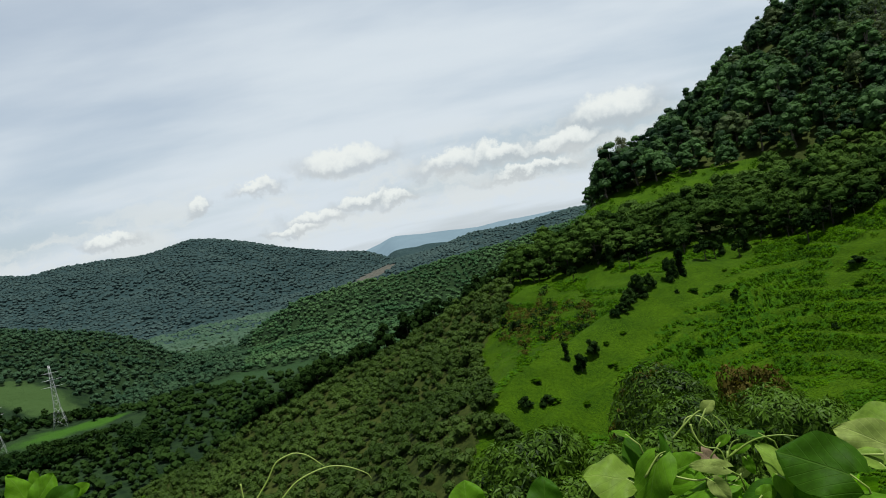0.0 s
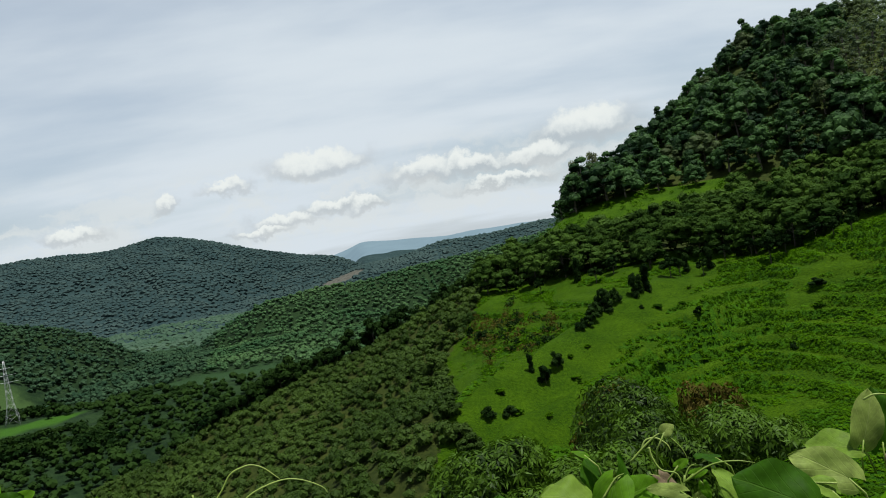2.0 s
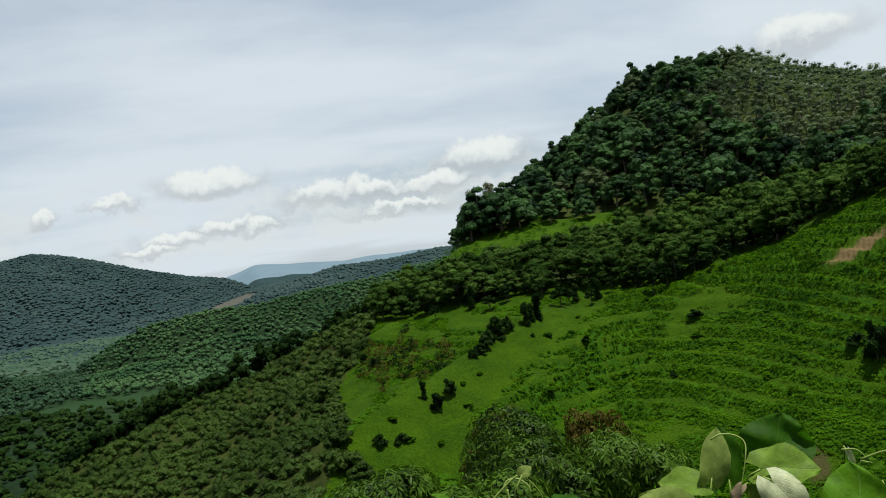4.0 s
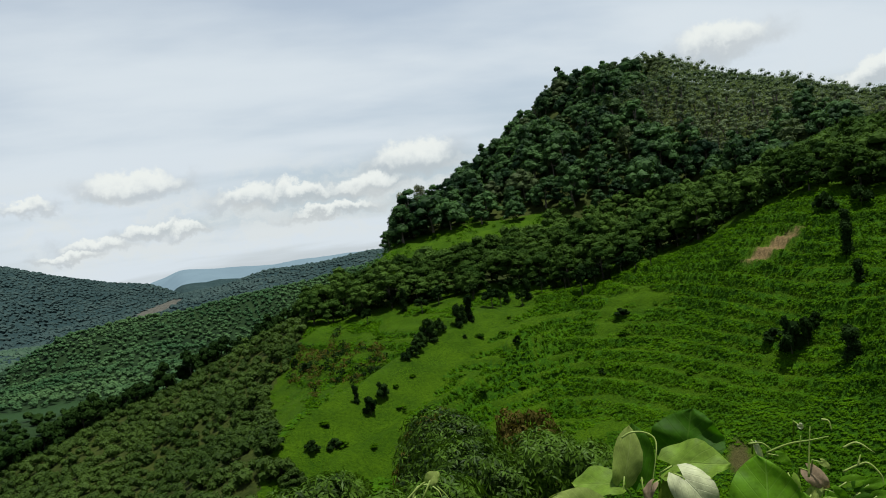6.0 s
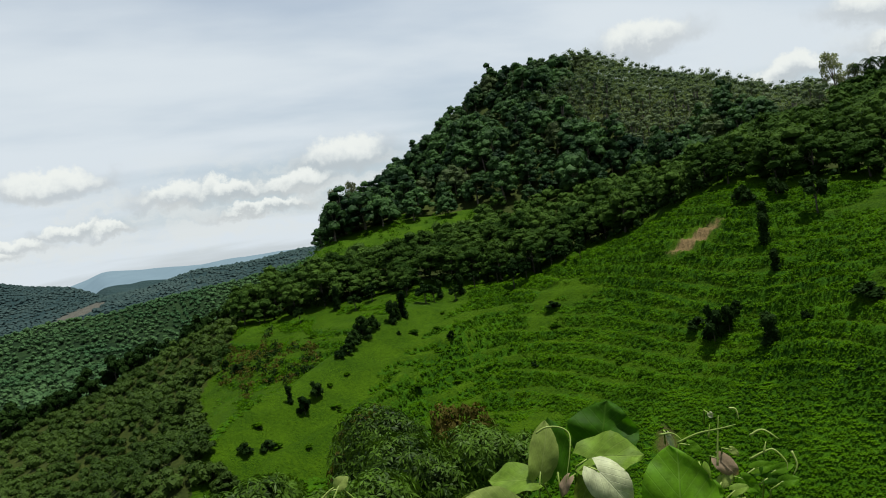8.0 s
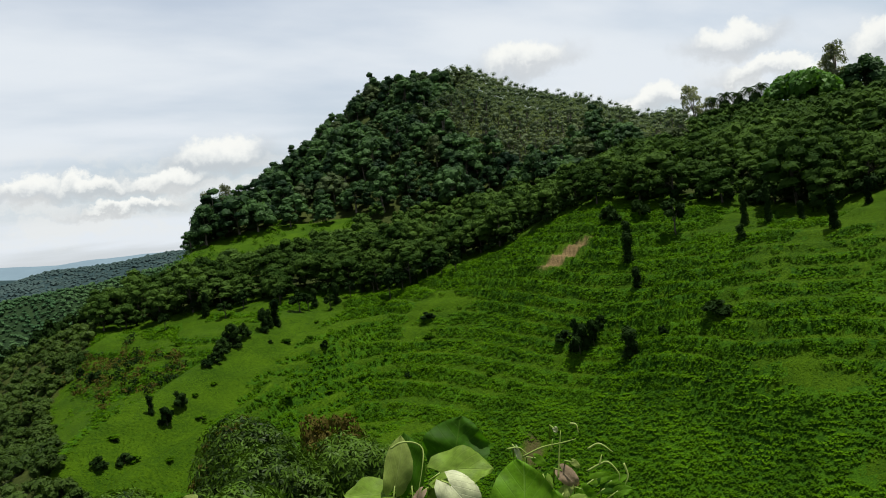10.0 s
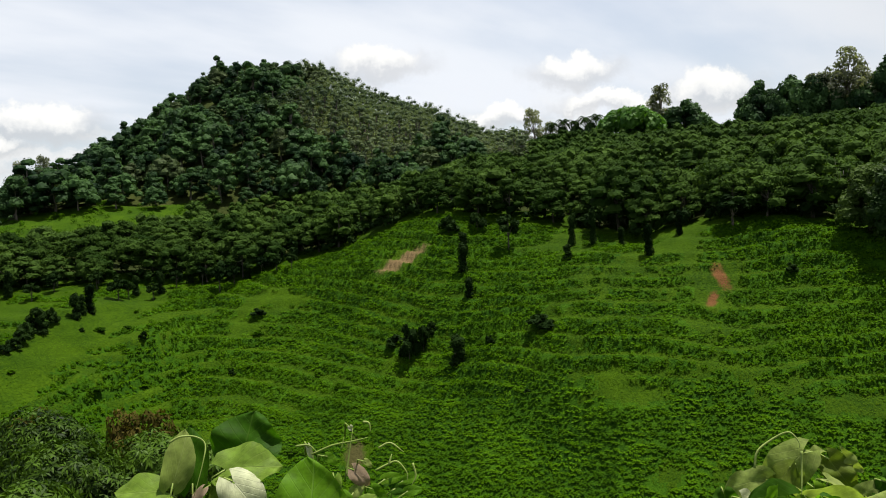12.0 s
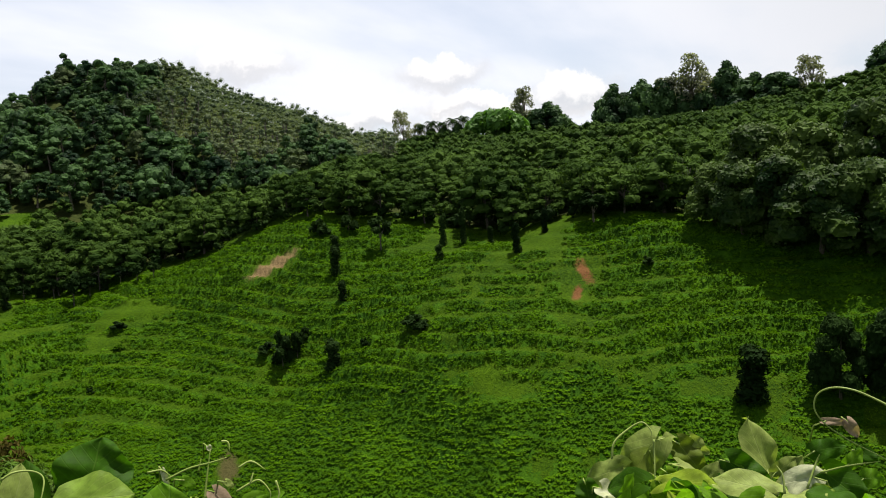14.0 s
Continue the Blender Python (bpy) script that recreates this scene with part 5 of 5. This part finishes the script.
TANGLE_B = [  # bearing, height, distance, length, width, tip, roll, tone
    (26.7, -18.4, 1.45, 0.112, 0.067, 161, -15, "p"), (26.4, -19.6, 1.43, 0.053, 0.039, 159, 20, "l"), (24.6, -23.2, 1.34, 0.162, 0.113, 174, 0, "g"),
    (20.6, -19.5, 1.46, 0.087, 0.057, 133, 25, "l"), (21.6, -21.7, 1.40, 0.083, 0.046, 313, 10, "g"), (19.5, -21.2, 1.42, 0.107, 0.055, 200, 15, "d"),
    (15.3, -20.8, 1.43, 0.107, 0.049, 199, 20, "g"), (16.5, -21.0, 1.41, 0.046, 0.028, 313, 20, "p"), (18.5, -18.4, 1.44, 0.033, 0.016, 23, 20, "g"),
    (18.8, -19.6, 1.44, 0.032, 0.017, 298, 15, "g"), (17.4, -17.7, 1.46, 0.029, 0.016, 42, 25, "g"), (18.4, -19.9, 1.45, 0.028, 0.017, 39, 25, "p"),
]
TANGLE_C = [  # bearing, height, distance, length, width, tip, roll, tone
    (-2.2, -18.7, 1.42, 0.062, 0.066, 98, 0, "g"), (3.7, -19.6, 1.44, 0.068, 0.063, 94, 0, "d"), (17.5, -21.0, 1.44, 0.043, 0.022, 49, 20, "g"),
    (19.6, -21.4, 1.40, 0.034, 0.027, 34, 20, "g"),
]
TANGLE_STEMS = [
    [(13.8, -17.3, 1.43), (14.9, -16.4, 1.43), (15.9, -15.7, 1.43), (16.4, -15.6, 1.43), (16.9, -15.9, 1.43), (17.6, -16.7, 1.43), (17.9, -17.5, 1.43)],
    [(15.3, -16.4, 1.43), (15.4, -17.1, 1.43), (15.9, -18.0, 1.43), (17.0, -18.4, 1.43), (17.2, -19.6, 1.43)],
    [(17.3, -19.0, 1.43), (19.3, -18.0, 1.43), (21.0, -17.8, 1.43), (22.4, -18.0, 1.43)],
    [(11.3, -19.6, 1.43), (12.5, -18.3, 1.43), (13.2, -18.0, 1.43)],
    [(13.0, -19.6, 1.43), (15.1, -20.2, 1.43), (16.8, -19.7, 1.43), (17.8, -18.1, 1.43), (18.4, -17.8, 1.43)],
    [(17.5, -18.5, 1.43), (17.0, -20.3, 1.43), (16.7, -21.7, 1.43)],
    [(27.4, -19.5, 1.43), (25.6, -19.4, 1.43)],
]
ROUND_LEAVED_A = [  # bearing, height, distance, length, width, tip, roll, tone
    (30.6, -15.6, 1.75, 0.128, 0.065, 97, 25, "d"), (29.9, -15.6, 1.72, 0.118, 0.060, 81, 30, "s"), (33.9, -14.7, 1.80, 0.115, 0.145, 88, -5, "d"),
    (34.3, -16.5, 1.74, 0.130, 0.098, 11, -5, "l"), (34.2, -18.3, 1.70, 0.111, 0.077, 318, 5, "w"), (32.3, -18.4, 1.72, 0.088, 0.057, 243, 10, "o"),
    (27.4, -17.3, 1.73, 0.104, 0.070, 184, 10, "l"), (30.9, -18.0, 1.73, 0.046, 0.024, 242, 10, "b"), (38.5, -18.6, 1.71, 0.155, 0.136, 96, 0, "g"),
    (40.1, -18.2, 1.72, 0.052, 0.035, 287, 30, "l"), (39.7, -16.4, 1.75, 0.033, 0.018, 330, 20, "g"), (41.5, -17.6, 1.79, 0.054, 0.034, 323, 10, "b"),
]
ROUND_LEAVED_B = [  # bearing, height, distance, length, width, tip, roll, tone
    (38.3, -15.9, 1.75, 0.037, 0.011, 297, 20, "w"), (41.0, -14.5, 1.77, 0.012, 0.010, 307, 10, "w"), (42.1, -16.8, 1.78, 0.023, 0.012, 328, 10, "p"),
    (43.6, -17.8, 1.81, 0.046, 0.025, 19, 20, "g"), (42.7, -18.8, 1.80, 0.046, 0.030, 324, 20, "g"), (41.3, -18.4, 1.79, 0.035, 0.025, 45, 20, "p"),
    (44.3, -18.4, 1.81, 0.046, 0.027, 19, 20, "d"), (45.1, -18.6, 1.80, 0.039, 0.022, 18, 20, "g"), (40.6, -19.0, 1.78, 0.038, 0.027, 324, 20, "g"),
    (43.0, -18.1, 1.81, 0.037, 0.025, 228, 10, "d"), (42.1, -19.0, 1.78, 0.034, 0.027, 26, 0, "l"), (44.8, -17.9, 1.81, 0.044, 0.020, 24, 20, "g"),
]
ROUND_LEAVED_STEMS = [
    [(38.9, -15.9, 1.63), (40.3, -15.4, 1.63), (41.7, -15.2, 1.63), (42.7, -15.0, 1.63)],
    [(37.9, -15.3, 1.62), (38.7, -15.3, 1.63), (39.3, -15.8, 1.63)],
    [(29.8, -14.4, 1.61), (30.5, -14.1, 1.61), (31.4, -14.2, 1.62), (32.0, -14.7, 1.62), (31.9, -15.8, 1.61), (31.3, -17.8, 1.61)],
    [(41.2, -17.4, 1.63), (41.4, -16.1, 1.63), (41.7, -14.4, 1.63)],
    [(40.9, -15.7, 1.63), (41.1, -14.9, 1.63)],
]
ROUND_LEAVED_STEMS += [
    [(43.4, -15.7, 1.63), (44.2, -15.4, 1.63), (45.1, -16.0, 1.63)],
    [(43.2, -17.1, 1.63), (44.1, -16.7, 1.63), (44.7, -16.6, 1.63), (45.3, -17.3, 1.63), (45.3, -17.8, 1.63)],
    [(45.7, -16.7, 1.63), (45.9, -17.5, 1.63), (45.6, -18.1, 1.63)],
    [(42.4, -14.0, 1.63), (42.8, -14.1, 1.63), (42.9, -14.7, 1.63)],
    [(14.7, -16.7, 1.58), (15.1, -16.0, 1.58), (15.9, -15.9, 1.58), (16.6, -16.4, 1.58), (16.8, -16.9, 1.58)],
    [(44.1, -16.7, 1.63), (44.3, -16.1, 1.63)],
]
CRUMPLED_A = [  # bearing, height, distance, length, width, tip, roll, tone
    (68.4, -16.7, 2.04, 0.143, 0.088, 230, -20, "s"), (66.3, -17.6, 2.00, 0.106, 0.060, 200, -15, "s"), (68.2, -17.3, 2.01, 0.094, 0.047, 243, 25, "o"),
    (70.1, -15.5, 2.05, 0.046, 0.029, 22, -20, "s"), (71.5, -16.6, 2.06, 0.100, 0.059, 312, 15, "o"), (72.0, -15.8, 2.07, 0.061, 0.027, 319, 40, "s"),
    (71.5, -17.2, 2.02, 0.070, 0.029, 340, -20, "p"), (73.0, -17.2, 2.01, 0.072, 0.034, 35, 30, "s"), (74.8, -17.4, 2.01, 0.114, 0.076, 325, 20, "d"),
    (74.5, -16.7, 2.02, 0.058, 0.024, 356, -20, "g"), (75.5, -15.7, 2.07, 0.134, 0.073, 112, 30, "s"), (77.0, -16.7, 2.05, 0.062, 0.035, 40, 35, "s"),
]
CRUMPLED_B = [  # bearing, height, distance, length, width, tip, roll, tone
    (77.5, -17.4, 1.99, 0.099, 0.054, 200, -25, "w"), (75.8, -18.5, 1.98, 0.076, 0.056, 307, -15, "s"), (77.9, -18.4, 1.99, 0.074, 0.070, 40, 5, "g"),
    (79.8, -16.7, 2.06, 0.058, 0.035, 11, -30, "p"), (80.1, -17.5, 2.03, 0.103, 0.071, 328, 20, "d"), (79.3, -15.6, 2.11, 0.076, 0.044, 19, 20, "d"),
    (80.7, -16.0, 2.08, 0.048, 0.030, 47, 30, "g"), (66.6, -18.8, 1.96, 0.060, 0.046, 329, -10, "w"), (65.1, -18.8, 1.98, 0.055, 0.052, 286, 20, "d"),
    (69.6, -18.5, 1.97, 0.056, 0.031, 270, 10, "y"), (70.5, -18.0, 1.99, 0.065, 0.036, 307, 10, "y"), (71.9, -18.4, 1.99, 0.065, 0.049, 219, 15, "g"),
]
CRUMPLED_C = [  # bearing, height, distance, length, width, tip, roll, tone
    (73.4, -18.5, 1.97, 0.047, 0.031, 324, -10, "s"), (68.5, -18.8, 1.97, 0.053, 0.039, 317, 0, "g"), (77.6, -16.6, 2.06, 0.049, 0.029, 61, 35, "s"),
    (74.6, -18.6, 1.98, 0.052, 0.046, 318, 15, "d"), (71.6, -16.2, 2.07, 0.050, 0.027, 45, 20, "o"), (79.0, -17.9, 1.98, 0.046, 0.039, 34, 10, "l"),
    (81.6, -16.9, 2.06, 0.044, 0.037, 14, 25, "g"), (81.4, -15.8, 2.10, 0.040, 0.033, 329, 20, "d"), (80.6, -14.3, 2.06, 0.043, 0.023, 304, 15, "b"),
    (79.8, -14.0, 2.06, 0.056, 0.015, 4, 30, "b"),
]
CRUMPLED_STEMS = [
    [(67.1, -16.4, 1.76), (67.3, -15.4, 1.76), (68.2, -14.6, 1.77), (69.0, -14.2, 1.77), (69.5, -14.6, 1.77), (69.6, -15.0, 1.77)],
    [(69.7, -15.2, 1.77), (69.7, -16.1, 1.77), (69.7, -17.7, 1.76)],
    [(82.6, -12.7, 1.78), (82.1, -12.4, 1.78), (80.9, -11.9, 1.78), (79.8, -11.8, 1.78), (79.0, -12.2, 1.78), (78.8, -13.0, 1.78), (79.3, -13.8, 1.78), (80.5, -14.6, 1.78), (82.0, -15.3, 1.78), (82.6, -15.6, 1.78)],
    [(79.0, -16.5, 1.78), (80.4, -16.0, 1.78), (82.0, -15.6, 1.78)],
    [(78.3, -17.4, 1.77), (78.8, -16.0, 1.78), (79.0, -15.5, 1.78)],
    [(77.1, -17.8, 1.77), (77.0, -16.8, 1.77), (76.7, -16.3, 1.77)],
]
SPRIG_A = [  # bearing, height, distance, length, width, tip, roll, tone
    (-31.7, -9.9, 1.7, 0.076, 0.051, 120, 20, "g"), (-30.3, -10.3, 1.68, 0.063, 0.045, 60, 20, "g"), (-29.3, -11.0, 1.66, 0.057, 0.042, 30, 20, "d"),
    (-30.8, -9.5, 1.72, 0.033, 0.021, 100, 20, "g"), (-28.3, -11.0, 1.7, 0.038, 0.025, 20, 30, "g"),
]
SPRIG_STEMS = [
    [(-17.4, -15.2, 1.65), (-16.3, -14.1, 1.65), (-15.5, -13.1, 1.65), (-14.6, -12.8, 1.65), (-13.9, -12.8, 1.65), (-13.1, -13.2, 1.65), (-12.3, -14.0, 1.65), (-12.1, -14.2, 1.65)],
    [(-15.7, -15.7, 1.65), (-14.2, -14.7, 1.65), (-12.1, -14.3, 1.65), (-10.6, -14.6, 1.65), (-9.2, -15.4, 1.65), (-8.9, -15.9, 1.65)],
    [(-18.2, -13.8, 1.65), (-18.2, -14.6, 1.65), (-18.2, -15.2, 1.65)],
]
vine_plant("tangled vine with broad green leaves and curling stems", 12, TANGLE_A + TANGLE_B + TANGLE_C, TANGLE_STEMS, (9.5, 27.0, -19.2, 1.56, 110), 1000)
vine_plant("vine with large round leaves and thin dry tendrils", 9.5, ROUND_LEAVED_A + ROUND_LEAVED_B, ROUND_LEAVED_STEMS, (30.0, 47.0, -18.6, 1.70, 70), 2000)
vine_plant("thick vine with pale crumpled drooping leaves", 4, CRUMPLED_A + CRUMPLED_B + CRUMPLED_C, CRUMPLED_STEMS, (66.5, 84.0, -16.4, 1.84, 130), 3000, 2.2)
vine_plant("sprig of vine with small bright green leaves", 12, SPRIG_A, SPRIG_STEMS, (-33.0, -28.0, -11.0, 1.72, 16), 4000)

drop(*SCRUB, *MOUND, *EDGE_BUSH)
drop(*ROW, *COLUMN, *SLOPE_SHRUB, *SAPLING, *HEAVY, *GLOOM, *AIRY, *ROUND, DOME, PALM)
drop(*FOREST, *SLENDER, *RUBBER)
